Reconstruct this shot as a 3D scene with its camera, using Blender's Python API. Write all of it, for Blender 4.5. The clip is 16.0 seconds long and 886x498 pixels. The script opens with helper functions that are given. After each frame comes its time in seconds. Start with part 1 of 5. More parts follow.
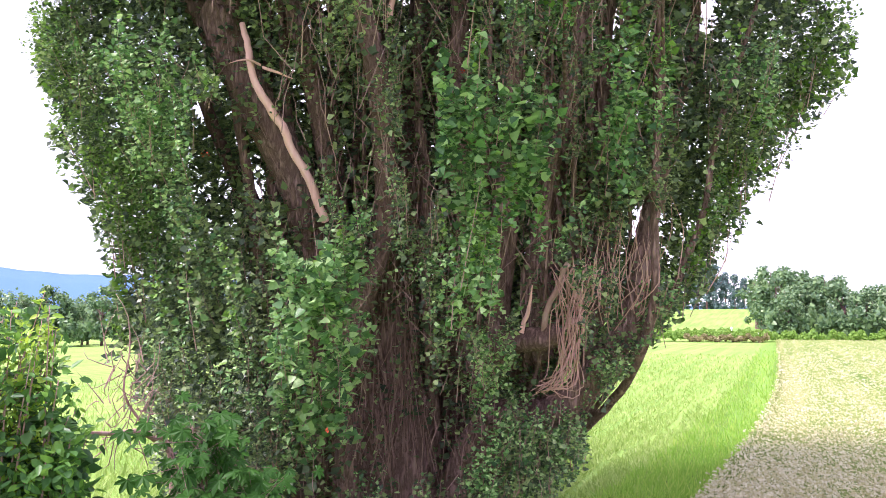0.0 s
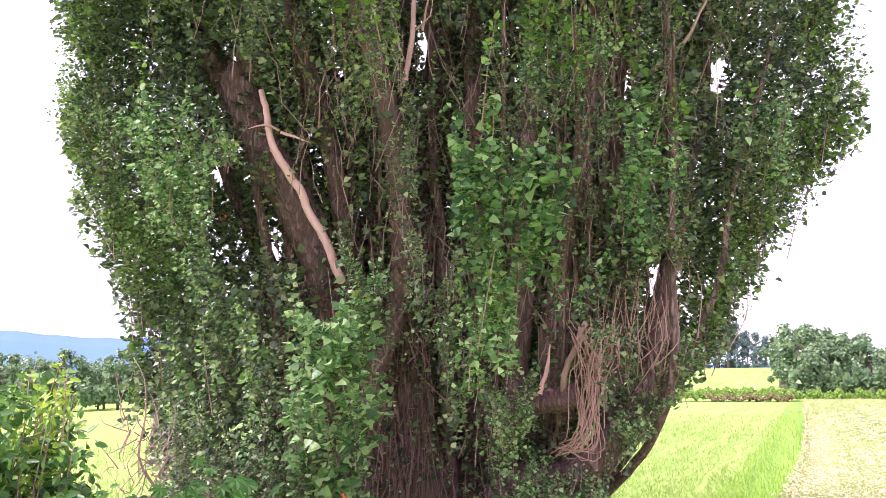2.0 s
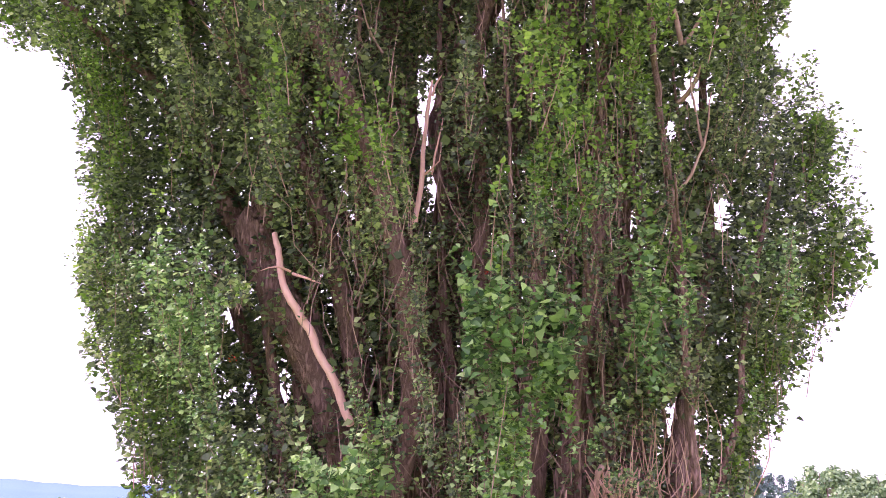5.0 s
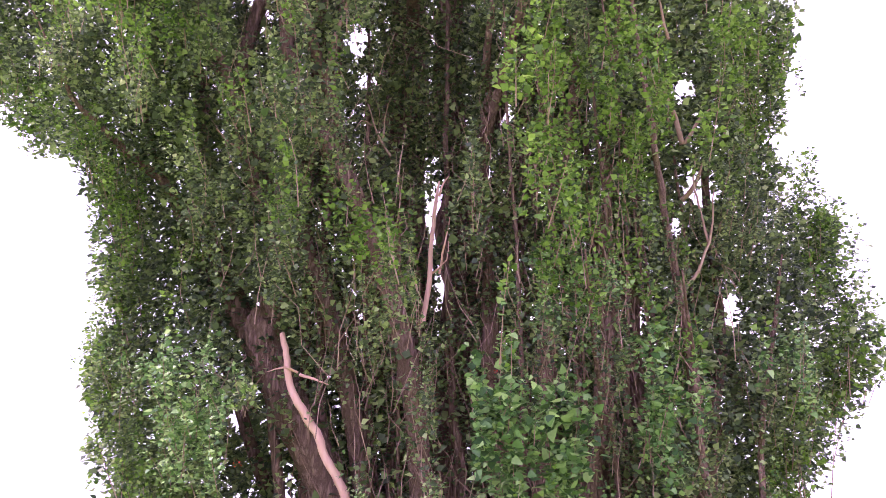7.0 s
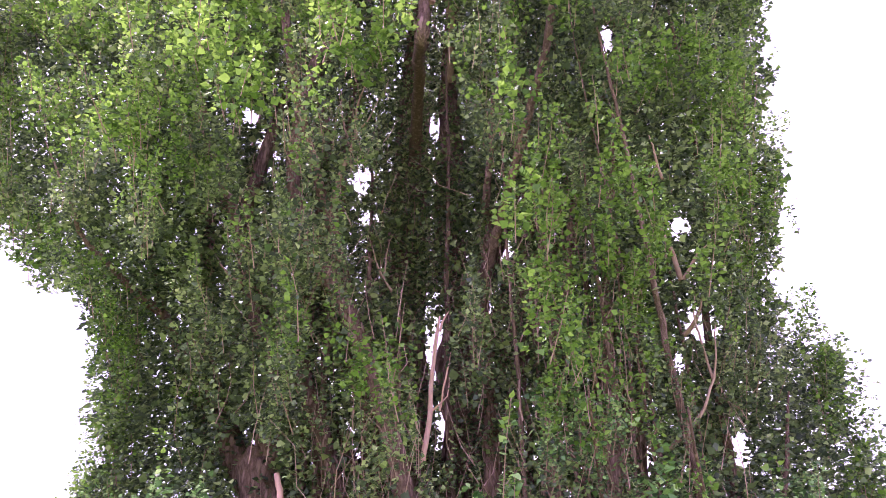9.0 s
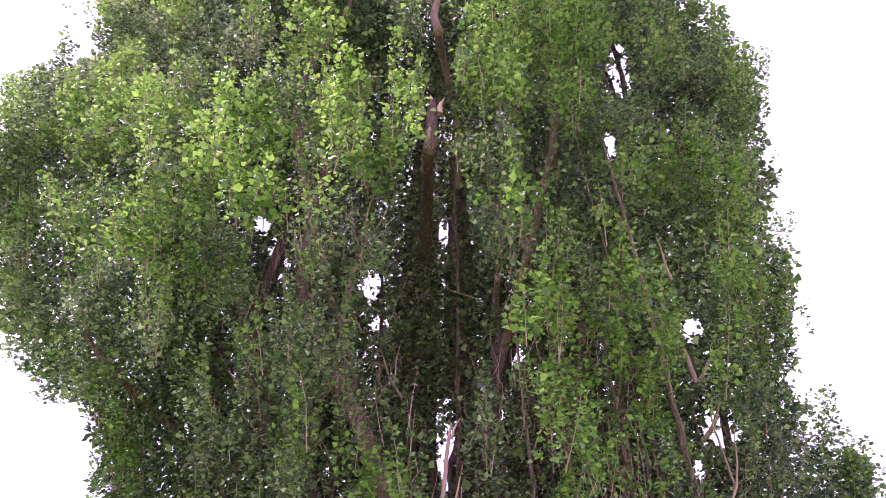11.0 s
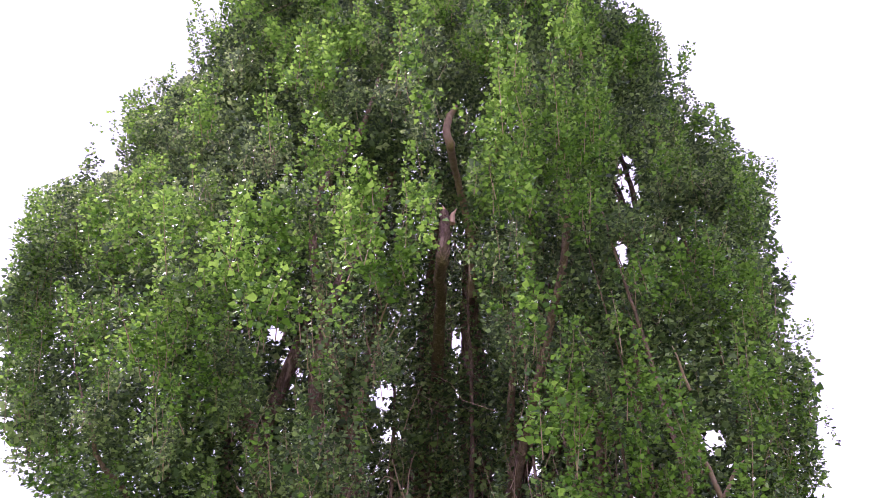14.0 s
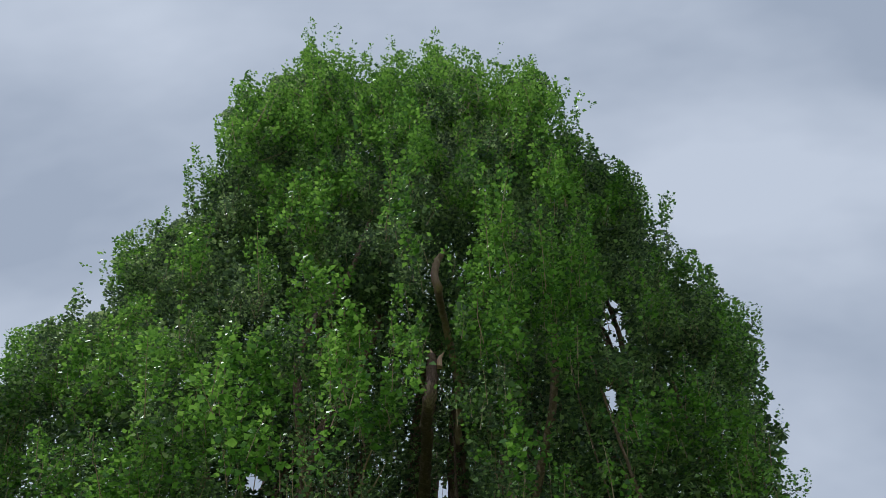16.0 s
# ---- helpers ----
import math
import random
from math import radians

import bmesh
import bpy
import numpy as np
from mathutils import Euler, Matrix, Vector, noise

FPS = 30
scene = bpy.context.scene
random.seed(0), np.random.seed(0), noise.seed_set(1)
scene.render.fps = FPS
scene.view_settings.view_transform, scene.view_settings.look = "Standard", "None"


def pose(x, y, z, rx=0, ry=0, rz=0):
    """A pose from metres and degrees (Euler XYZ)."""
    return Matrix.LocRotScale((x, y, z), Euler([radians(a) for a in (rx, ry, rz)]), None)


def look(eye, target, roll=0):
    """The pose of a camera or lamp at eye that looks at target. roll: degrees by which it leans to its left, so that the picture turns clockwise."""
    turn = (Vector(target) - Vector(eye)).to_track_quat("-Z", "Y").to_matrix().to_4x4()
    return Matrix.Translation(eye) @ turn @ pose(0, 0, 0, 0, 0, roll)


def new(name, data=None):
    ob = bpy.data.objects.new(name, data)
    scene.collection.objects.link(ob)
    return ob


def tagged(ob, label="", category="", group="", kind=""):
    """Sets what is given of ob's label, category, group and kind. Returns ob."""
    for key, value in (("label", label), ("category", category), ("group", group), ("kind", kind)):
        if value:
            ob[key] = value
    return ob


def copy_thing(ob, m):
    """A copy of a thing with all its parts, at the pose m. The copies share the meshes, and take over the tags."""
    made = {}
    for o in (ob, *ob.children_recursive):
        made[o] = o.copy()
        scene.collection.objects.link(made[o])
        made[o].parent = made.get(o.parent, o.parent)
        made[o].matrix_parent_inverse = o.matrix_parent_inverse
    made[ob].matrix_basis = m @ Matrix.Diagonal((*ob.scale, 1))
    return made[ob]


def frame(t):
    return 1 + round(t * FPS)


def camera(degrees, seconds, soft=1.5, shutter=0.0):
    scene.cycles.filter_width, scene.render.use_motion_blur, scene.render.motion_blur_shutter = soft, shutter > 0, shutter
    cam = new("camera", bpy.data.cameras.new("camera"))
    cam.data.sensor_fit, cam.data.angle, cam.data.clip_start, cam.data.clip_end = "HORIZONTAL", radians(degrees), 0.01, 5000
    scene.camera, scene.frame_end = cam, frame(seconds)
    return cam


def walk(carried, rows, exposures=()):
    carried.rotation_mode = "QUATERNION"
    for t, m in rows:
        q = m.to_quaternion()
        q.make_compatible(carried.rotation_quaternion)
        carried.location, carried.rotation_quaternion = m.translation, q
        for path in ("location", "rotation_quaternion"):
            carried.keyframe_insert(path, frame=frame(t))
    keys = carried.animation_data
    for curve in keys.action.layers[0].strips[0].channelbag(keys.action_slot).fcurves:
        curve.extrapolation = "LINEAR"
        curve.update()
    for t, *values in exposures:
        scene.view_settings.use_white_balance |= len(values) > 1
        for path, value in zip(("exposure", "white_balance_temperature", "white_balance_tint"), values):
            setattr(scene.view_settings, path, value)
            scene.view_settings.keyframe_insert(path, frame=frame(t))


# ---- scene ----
# ---------------------------------------------------------------- camera
EYE = (0.0, 0.0, 2.7)
PATH = [  # seconds, yaw, pitch, roll about the line of sight
    (0, 0, 5.6, -0), (0.5, 0.02, 6.66, -0.15), (1, 0.21, 7.86, -0.12), (1.5, 0.5, 9.1, -0.07), (2, 1.21, 10.13, -0.42),
    (2.5, 1.1, 11.4, -0.56), (3, 0.96, 13.46, -0.67), (3.5, 1.45, 15.18, -0.57), (4, 0.85, 17.33, -0.4), (4.2, 1.33, 17.81, -0.51),
    (6.3, 2.29, 25.38, -0.85), (6.5, 2.51, 25.81, -0.89), (7, 2.38, 28.01, -1.2), (7.5, 2.53, 29.9, -0.87), (8, 2.18, 32.9, -1.53),
    (8.5, 1.82, 35.73, -1.26), (8.7, 1.97, 36.75, -1.2), (10.8, 2.97, 45.08, -1.5), (11, 2.93, 46, -1.43), (11.5, 1.99, 48.91, -1.58),
    (12, 2.35, 50.5, -1.46), (12.5, 2.19, 50.04, -1.46), (13, 2.35, 51.58, -1.42), (13.5, 3.44, 53.15, -0.82), (14, 4.2, 54.19, -0.72),
    (14.5, 3.28, 57.83, -1.63), (15, 3.34, 59.51, -1.35), (15.5, 2.17, 62.91, -2.01), (16, 1.79, 64.9, -2.34)]
EXPOSURES = [(0.0, 0.82, 6200, 33), (1.0, 0.88, 6250, 39), (2.5, 0.98, 6400, 46), (3.2, 1.0, 6550, 52), (7.5, 1.12, 6080, 70), (11.0, 0.88, 5980, 70), (12.5, 0.64, 5900, 66), (14.0, 0.50, 5950, 56), (14.6, 0.26, 6300, 40), (15.0, 0.0, 6450, 25), (15.5, -0.76, 5900, 5), (16.0, -1.0, 5850, 2)]
cam = camera(60.4, 16.0, soft=0.3)
walk(cam, [(t, pose(*EYE, 90 + p, 0, y) @ pose(0, 0, 0, 0, 0, r)) for t, y, p, r in PATH], EXPOSURES)

# ---------------------------------------------------------------- sky and sun
SUN_FROM = Vector((-0.55, -0.25, 1.2)).normalized()
world = bpy.data.worlds.new("sky")
scene.world = world
world.use_nodes = True
wn, wl = world.node_tree.nodes, world.node_tree.links
wn.clear()
w_out = wn.new("ShaderNodeOutputWorld")
w_bg = wn.new("ShaderNodeBackground")
w_sky = wn.new("ShaderNodeTexSky")
w_sky.sky_type = "NISHITA"
w_sky.sun_disc = False
w_sky.sun_elevation = math.asin(SUN_FROM.z)
w_sky.sun_rotation = math.atan2(SUN_FROM.x, SUN_FROM.y)
w_dim = wn.new("ShaderNodeVectorMath")
w_dim.operation = "SCALE"
w_dim.inputs["Scale"].default_value = 0.1
w_co = wn.new("ShaderNodeTexCoord")
w_map = wn.new("ShaderNodeMapping")
w_map.inputs["Rotation"].default_value = (0.3, 0.5, 0.6)
w_map.inputs["Scale"].default_value = (1.1, 2.6, 1.8)
w_noise = wn.new("ShaderNodeTexNoise")
w_noise.inputs["Scale"].default_value = 1.25
w_noise.inputs["Detail"].default_value = 5
w_noise.inputs["Roughness"].default_value = 0.5
w_ramp = wn.new("ShaderNodeValToRGB")
w_ramp.color_ramp.elements[0].position, w_ramp.color_ramp.elements[0].color = 0.40, (0.57, 0.597, 0.715, 1)
w_ramp.color_ramp.elements[1].position, w_ramp.color_ramp.elements[1].color = 0.62, (0.88, 0.88, 0.99, 1)
w_gain = wn.new("ShaderNodeVectorMath")
w_gain.operation = "SCALE"
SKY_GAIN = 1.4
w_gain.inputs["Scale"].default_value = SKY_GAIN
w_mix = wn.new("ShaderNodeMix")
w_mix.data_type = "RGBA"
w_mix.inputs[0].default_value = 0.93
wl.new(w_sky.outputs[0], w_dim.inputs[0])
wl.new(w_co.outputs["Generated"], w_map.inputs[0])
wl.new(w_map.outputs[0], w_noise.inputs["Vector"])
wl.new(w_noise.outputs[0], w_ramp.inputs[0])
wl.new(w_ramp.outputs[0], w_gain.inputs[0])
wl.new(w_dim.outputs[0], w_mix.inputs[6])
wl.new(w_gain.outputs[0], w_mix.inputs[7])
wl.new(w_mix.outputs[2], w_bg.inputs[0])
w_bg.inputs[1].default_value = 1.0
wl.new(w_bg.outputs[0], w_out.inputs[0])

sun_data = bpy.data.lights.new("sun", "SUN")
sun_data.energy, sun_data.angle, sun_data.color = 4.8, radians(16), (1.0, 0.96, 0.88)
sun = new("sun", sun_data)
sun.matrix_world = look(SUN_FROM * 60, (0, 0, 0))


# ---------------------------------------------------------------- materials
def graph(name):
    m = bpy.data.materials.new(name)
    m.use_nodes = True
    n, l = m.node_tree.nodes, m.node_tree.links
    n.clear()
    out = n.new("ShaderNodeOutputMaterial")
    return m, n, l, out


def ramp(n, stops):
    r = n.new("ShaderNodeValToRGB")
    e = r.color_ramp.elements
    e[0].position, e[0].color = stops[0][0], (*stops[0][1], 1)
    e[1].position, e[1].color = stops[-1][0], (*stops[-1][1], 1)
    for p, c in stops[1:-1]:
        k = e.new(p)
        k.color = (*c, 1)
    return r


def leaf_material(name, stops, through_light=0.35, rough=0.42, per="island", gloss=0.35):
    """Leaves: diffuse and translucent, with a waxy sheen; every leaf has its own green."""
    m, n, l, out = graph(name)
    if per == "island":
        g = n.new("ShaderNodeNewGeometry")
        rnd = g.outputs["Random Per Island"]
    else:
        g = n.new("ShaderNodeObjectInfo")
        rnd = g.outputs["Random"]
    co = n.new("ShaderNodeTexCoord")
    big = n.new("ShaderNodeTexNoise")
    big.inputs["Scale"].default_value = 0.55
    big.inputs["Detail"].default_value = 3
    l.new(co.outputs["Object"], big.inputs["Vector"])
    fine = n.new("ShaderNodeTexNoise")
    fine.inputs["Scale"].default_value = 60
    l.new(co.outputs["Object"], fine.inputs["Vector"])
    a = n.new("ShaderNodeMath")
    a.operation = "MULTIPLY_ADD"
    l.new(big.outputs[0], a.inputs[0])
    a.inputs[1].default_value = 0.7
    l.new(rnd, a.inputs[2])
    b = n.new("ShaderNodeMath")
    b.operation = "MULTIPLY_ADD"
    l.new(fine.outputs[0], b.inputs[0])
    b.inputs[1].default_value = 0.25
    l.new(a.outputs[0], b.inputs[2])
    c = n.new("ShaderNodeMath")
    c.operation = "MULTIPLY"
    l.new(b.outputs[0], c.inputs[0])
    c.inputs[1].default_value = 0.56
    r = ramp(n, stops)
    l.new(c.outputs[0], r.inputs[0])
    d = n.new("ShaderNodeBsdfPrincipled")
    d.inputs["Roughness"].default_value = rough
    d.inputs["Specular IOR Level"].default_value = gloss
    l.new(r.outputs[0], d.inputs["Base Color"])
    t = n.new("ShaderNodeBsdfTranslucent")
    hs = n.new("ShaderNodeHueSaturation")
    hs.inputs["Hue"].default_value = 0.485
    hs.inputs["Saturation"].default_value = 1.05
    hs.inputs["Value"].default_value = 1.5
    l.new(r.outputs[0], hs.inputs["Color"])
    l.new(hs.outputs[0], t.inputs[0])
    mx = n.new("ShaderNodeMixShader")
    mx.inputs[0].default_value = through_light
    l.new(d.outputs[0], mx.inputs[1])
    l.new(t.outputs[0], mx.inputs[2])
    l.new(mx.outputs[0], out.inputs[0])
    return m


def rough_material(name, stops, scale=(1, 1, 1), noise_scale=8, detail=8, rough=0.85, bump=0.5, depth=0.02, second=1.3, kind="noise"):
    """Bark, wood, soil: two scales of mottling and a relief."""
    m, n, l, out = graph(name)
    co = n.new("ShaderNodeTexCoord")
    mp = n.new("ShaderNodeMapping")
    mp.inputs["Scale"].default_value = scale
    l.new(co.outputs["Object"], mp.inputs[0])
    a = n.new("ShaderNodeTexNoise")
    a.inputs["Scale"].default_value = noise_scale
    a.inputs["Detail"].default_value = detail
    a.inputs["Roughness"].default_value = 0.65
    a.inputs["Distortion"].default_value = 0.6
    l.new(mp.outputs[0], a.inputs["Vector"])
    b = n.new("ShaderNodeTexNoise")
    b.inputs["Scale"].default_value = second
    b.inputs["Detail"].default_value = 4
    l.new(co.outputs["Object"], b.inputs["Vector"])
    s = n.new("ShaderNodeMath")
    s.operation = "MULTIPLY_ADD"
    l.new(b.outputs[0], s.inputs[0])
    s.inputs[1].default_value = 0.6
    l.new(a.outputs[0], s.inputs[2])
    s2 = n.new("ShaderNodeMath")
    s2.operation = "MULTIPLY"
    s2.inputs[1].default_value = 0.625
    l.new(s.outputs[0], s2.inputs[0])
    r = ramp(n, stops)
    l.new(s2.outputs[0], r.inputs[0])
    d = n.new("ShaderNodeBsdfPrincipled")
    d.inputs["Roughness"].default_value = rough
    d.inputs["Specular IOR Level"].default_value = 0.2
    l.new(r.outputs[0], d.inputs["Base Color"])
    height = a.outputs[0]
    if kind == "bark":  # upright furrows that fork and meet
        furrow = n.new("ShaderNodeTexNoise")
        furrow.inputs["Scale"].default_value = noise_scale
        furrow.inputs["Detail"].default_value = 7
        furrow.inputs["Roughness"].default_value = 0.62
        furrow.inputs["Distortion"].default_value = 0.25
        l.new(mp.outputs[0], furrow.inputs["Vector"])
        off = n.new("ShaderNodeMath")
        off.operation = "SUBTRACT"
        off.inputs[1].default_value = 0.5
        l.new(furrow.outputs[0], off.inputs[0])
        fold = n.new("ShaderNodeMath")
        fold.operation = "ABSOLUTE"
        l.new(off.outputs[0], fold.inputs[0])
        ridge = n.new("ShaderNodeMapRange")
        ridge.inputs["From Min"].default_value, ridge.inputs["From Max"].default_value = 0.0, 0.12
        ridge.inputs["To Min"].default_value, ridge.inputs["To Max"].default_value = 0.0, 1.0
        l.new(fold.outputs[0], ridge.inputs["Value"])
        both = n.new("ShaderNodeMath")
        both.operation = "MULTIPLY_ADD"
        both.inputs[1].default_value = 0.4
        l.new(a.outputs[0], both.inputs[0])
        l.new(ridge.outputs[0], both.inputs[2])
        height = both.outputs[0]
        # furrow floors are coloured darker too, painting shade in over the relief
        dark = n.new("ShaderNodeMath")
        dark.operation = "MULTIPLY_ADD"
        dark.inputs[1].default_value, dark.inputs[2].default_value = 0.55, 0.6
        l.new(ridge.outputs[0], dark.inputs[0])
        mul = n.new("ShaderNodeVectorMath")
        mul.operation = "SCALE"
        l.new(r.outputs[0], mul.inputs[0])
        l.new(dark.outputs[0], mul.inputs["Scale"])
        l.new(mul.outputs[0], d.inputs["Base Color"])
    bp = n.new("ShaderNodeBump")
    bp.inputs["Strength"].default_value = bump
    bp.inputs["Distance"].default_value = depth
    l.new(height, bp.inputs["Height"])
    l.new(bp.outputs[0], d.inputs["Normal"])
    l.new(d.outputs[0], out.inputs[0])
    return m


M_LEAF = leaf_material("poplar_leaf", [(0.26, (0.050, 0.073, 0.054)), (0.48, (0.108, 0.155, 0.088)), (0.66, (0.190, 0.265, 0.118)), (0.84, (0.405, 0.490, 0.240))], 0.34, 0.36, gloss=0.4)
# lighter greens for young and large leaves, also standing in for light on them
M_LEAF_YOUNG_LIT = leaf_material("poplar_young_lit_leaf", [(0.26, (0.046, 0.100, 0.036)), (0.52, (0.116, 0.240, 0.046)), (0.84, (0.250, 0.420, 0.095))], 0.4, 0.36, gloss=0.45)
M_LEAF_BIG_LIT = leaf_material("poplar_lit_shoot_leaf", [(0.26, (0.040, 0.100, 0.044)), (0.52, (0.135, 0.285, 0.100)), (0.84, (0.450, 0.620, 0.290))], 0.32, 0.36, gloss=0.35)
M_YELLOW = leaf_material("yellow_shoot_leaf", [(0.0, (0.120, 0.250, 0.035)), (0.5, (0.250, 0.420, 0.055)), (1.0, (0.460, 0.580, 0.100))], 0.4)
M_RED = leaf_material("red_leaf", [(0.0, (0.35, 0.04, 0.02)), (1.0, (0.5, 0.09, 0.03))])
M_BUSH = leaf_material("shrub_leaf", [(0.0, (0.024, 0.075, 0.030)), (0.45, (0.070, 0.175, 0.052)), (0.75, (0.150, 0.310, 0.065)), (1.0, (0.320, 0.480, 0.100))], 0.4, 0.4, gloss=0.35)
M_PALM = leaf_material("lobed_leaf", [(0.0, (0.014, 0.055, 0.012)), (1.0, (0.048, 0.140, 0.024))], 0.3, 0.5, per="object", gloss=0.15)
M_PALM_DARK = leaf_material("broad_dark_leaf", [(0.0, (0.018, 0.055, 0.022)), (0.6, (0.045, 0.120, 0.040)), (1.0, (0.110, 0.220, 0.070))], 0.3, 0.36, gloss=0.5)
# leaf colours of the far trees, lightened and blued to paint in distance haze
M_FAR_HAZED = leaf_material("far_hazed_leaf", [(0.0, (0.060, 0.125, 0.078)), (0.5, (0.120, 0.215, 0.105)), (1.0, (0.23, 0.34, 0.14))], 0.3)
M_CONIFER_HAZED = leaf_material("far_hazed_conifer_leaf", [(0.0, (0.075, 0.140, 0.145)), (1.0, (0.150, 0.230, 0.210))], 0.3)
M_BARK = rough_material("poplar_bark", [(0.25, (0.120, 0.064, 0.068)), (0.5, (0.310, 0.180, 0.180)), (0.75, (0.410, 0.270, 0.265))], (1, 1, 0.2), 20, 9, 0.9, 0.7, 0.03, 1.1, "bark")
M_DEAD = rough_material("dead_wood", [(0.25, (0.64, 0.33, 0.32)), (0.5, (0.84, 0.48, 0.47)), (0.8, (0.90, 0.65, 0.63))], (1, 1, 0.08), 35, 6, 0.7, 0.4, 0.006)
M_SHOOT = rough_material("shoot_bark", [(0.2, (0.30, 0.14, 0.12)), (0.5, (0.52, 0.30, 0.27)), (0.8, (0.70, 0.50, 0.45))], (1, 1, 0.3), 14, 4, 0.7, 0.2, 0.003, 0.9)
M_TWIG = rough_material("twig_bark", [(0.2, (0.16, 0.078, 0.080)), (0.5, (0.36, 0.215, 0.200)), (0.8, (0.59, 0.44, 0.41))], (1, 1, 0.3), 14, 4, 0.8, 0.3, 0.004, 0.9)


# ---------------------------------------------------------------- mesh helpers
def mesh_of(name, verts, quads=None, tris=None, smooth=True):
    """A mesh from numpy arrays of corners and faces."""
    me = bpy.data.meshes.new(name)
    verts = np.asarray(verts, dtype=np.float32)
    me.vertices.add(len(verts))
    me.vertices.foreach_set("co", verts.ravel())
    loops, starts, count = [], [], 0
    for faces, k in ((quads, 4), (tris, 3)):
        if faces is not None and len(faces):
            faces = np.asarray(faces, dtype=np.int32)
            loops.append(faces.ravel())
            starts.append(count + np.arange(len(faces), dtype=np.int32) * k)
            count += faces.size
    loops, starts = np.concatenate(loops), np.concatenate(starts)
    me.loops.add(len(loops))
    me.loops.foreach_set("vertex_index", loops)
    me.polygons.add(len(starts))
    me.polygons.foreach_set("loop_start", starts)
    me.update(calc_edges=True)
    if smooth:
        me.polygons.foreach_set("use_smooth", np.ones(len(starts), dtype=bool))
    me.validate()
    return me


def thing(name, at, label, category, group="", kind=""):
    ob = new(name)
    ob.location = at
    return tagged(ob, label, category, group, kind)


def base_of(ob):
    """Where a thing's own origin lies; parts have theirs at the world's."""
    return Vector(ob.location) if ob.parent is None else Vector((0, 0, 0))


def part(name, me, material, parent, label="", kind=""):
    """A mesh in world places, as a part under a thing or part."""
    ob = new(name, me)
    if material:
        me.materials.append(material)
    ob.parent = parent
    ob.matrix_parent_inverse = Matrix.Translation(-base_of(parent))
    return tagged(ob, label, kind=kind)


class Pile:
    """Collects tubes and faces into one mesh."""

    def __init__(self):
        self.v, self.q, self.t, self.n = [], [], [], 0

    def add(self, verts, quads=None, tris=None):
        self.v.append(verts)
        if quads is not None and len(quads):
            self.q.append(np.asarray(quads) + self.n)
        if tris is not None and len(tris):
            self.t.append(np.asarray(tris) + self.n)
        self.n += len(verts)

    def mesh(self, name, smooth=True):
        return mesh_of(name, np.concatenate(self.v), np.concatenate(self.q) if self.q else None, np.concatenate(self.t) if self.t else None, smooth)


def curve_through(points, step):
    """Points at even steps along a smooth line (Catmull-Rom) through the given ones; a fourth number, the radius, goes along."""
    p = np.asarray(points, dtype=float)
    p = np.vstack([2 * p[0] - p[1], p, 2 * p[-1] - p[-2]])
    out = []
    for i in range(1, len(p) - 2):
        a, b, c, d = p[i - 1:i + 3]
        n = max(2, int(np.linalg.norm((c - b)[:3]) / step))
        for t in np.arange(n) / n:
            out.append(0.5 * (2 * b + (c - a) * t + (2 * a - 5 * b + 4 * c - d) * t * t + (3 * b - a - 3 * c + d) * t ** 3))
    out.append(p[-2])
    return np.array(out)


def tube(line, sides, lumpy=0.0, rng=None, cap=True, ridges=0):
    """A tapered tube along a line of x, y, z, radius."""
    xyz, rad = line[:, :3], np.maximum(line[:, 3], 0.0008)
    tan = np.gradient(xyz, axis=0)
    tan /= np.linalg.norm(tan, axis=1)[:, None] + 1e-9
    ref = np.where(np.abs(tan[:, 2:3]) > 0.8, np.array([[1.0, 0, 0]]), np.array([[0, 0, 1.0]]))
    u = np.cross(tan, ref)
    u /= np.linalg.norm(u, axis=1)[:, None] + 1e-9
    for i in range(1, len(u)):  # carry the side axis along the line
        w = u[i - 1] - tan[i] * np.dot(u[i - 1], tan[i])
        u[i] = w / (np.linalg.norm(w) + 1e-9)
    w = np.cross(tan, u)
    a = np.arange(sides) / sides * 2 * math.pi
    r = rad[:, None] * np.ones((1, sides))
    if lumpy:
        ph = rng.uniform(0, 6.28, 4)
        s = np.arange(len(line))[:, None]
        r = r * (1 + lumpy * (0.6 * np.sin(2 * a[None] + ph[0] + s * 0.07) + 0.5 * np.sin(3 * a[None] + ph[1] - s * 0.11)) + lumpy * 0.35 * rng.standard_normal(r.shape))
    if ridges:
        r = r * (1 + 0.045 * np.sin(ridges * a[None] + 0.6 * np.sin(np.arange(len(line))[:, None] * 0.4)) + 0.03 * np.sin(ridges * 1.7 * a[None] + 1 + 0.5 * np.sin(np.arange(len(line))[:, None] * 0.23)))
    v = xyz[:, None] + r[..., None] * (np.cos(a)[None, :, None] * u[:, None] + np.sin(a)[None, :, None] * w[:, None])
    m = len(line)
    i, j = np.meshgrid(np.arange(m - 1), np.arange(sides), indexing="ij")
    k = (j + 1) % sides
    q = np.stack([i * sides + j, i * sides + k, (i + 1) * sides + k, (i + 1) * sides + j], -1).reshape(-1, 4)
    v = v.reshape(-1, 3)
    t = None
    if cap:
        v = np.vstack([v, xyz[-1:] + tan[-1:] * rad[-1] * 0.3])
        e = (m - 1) * sides
        t = np.array([[e + b, e + (b + 1) % sides, len(v) - 1] for b in range(sides)])
    return v, q, t


# outline of one leaf (half of it), along the midrib and to the side
POPLAR = ((0.0, 0.0), (0.12, 0.46), (0.48, 0.36), (1.0, 0.0))
LONG = ((0.0, 0.0), (0.3, 0.24), (0.68, 0.2), (1.0, 0.0))


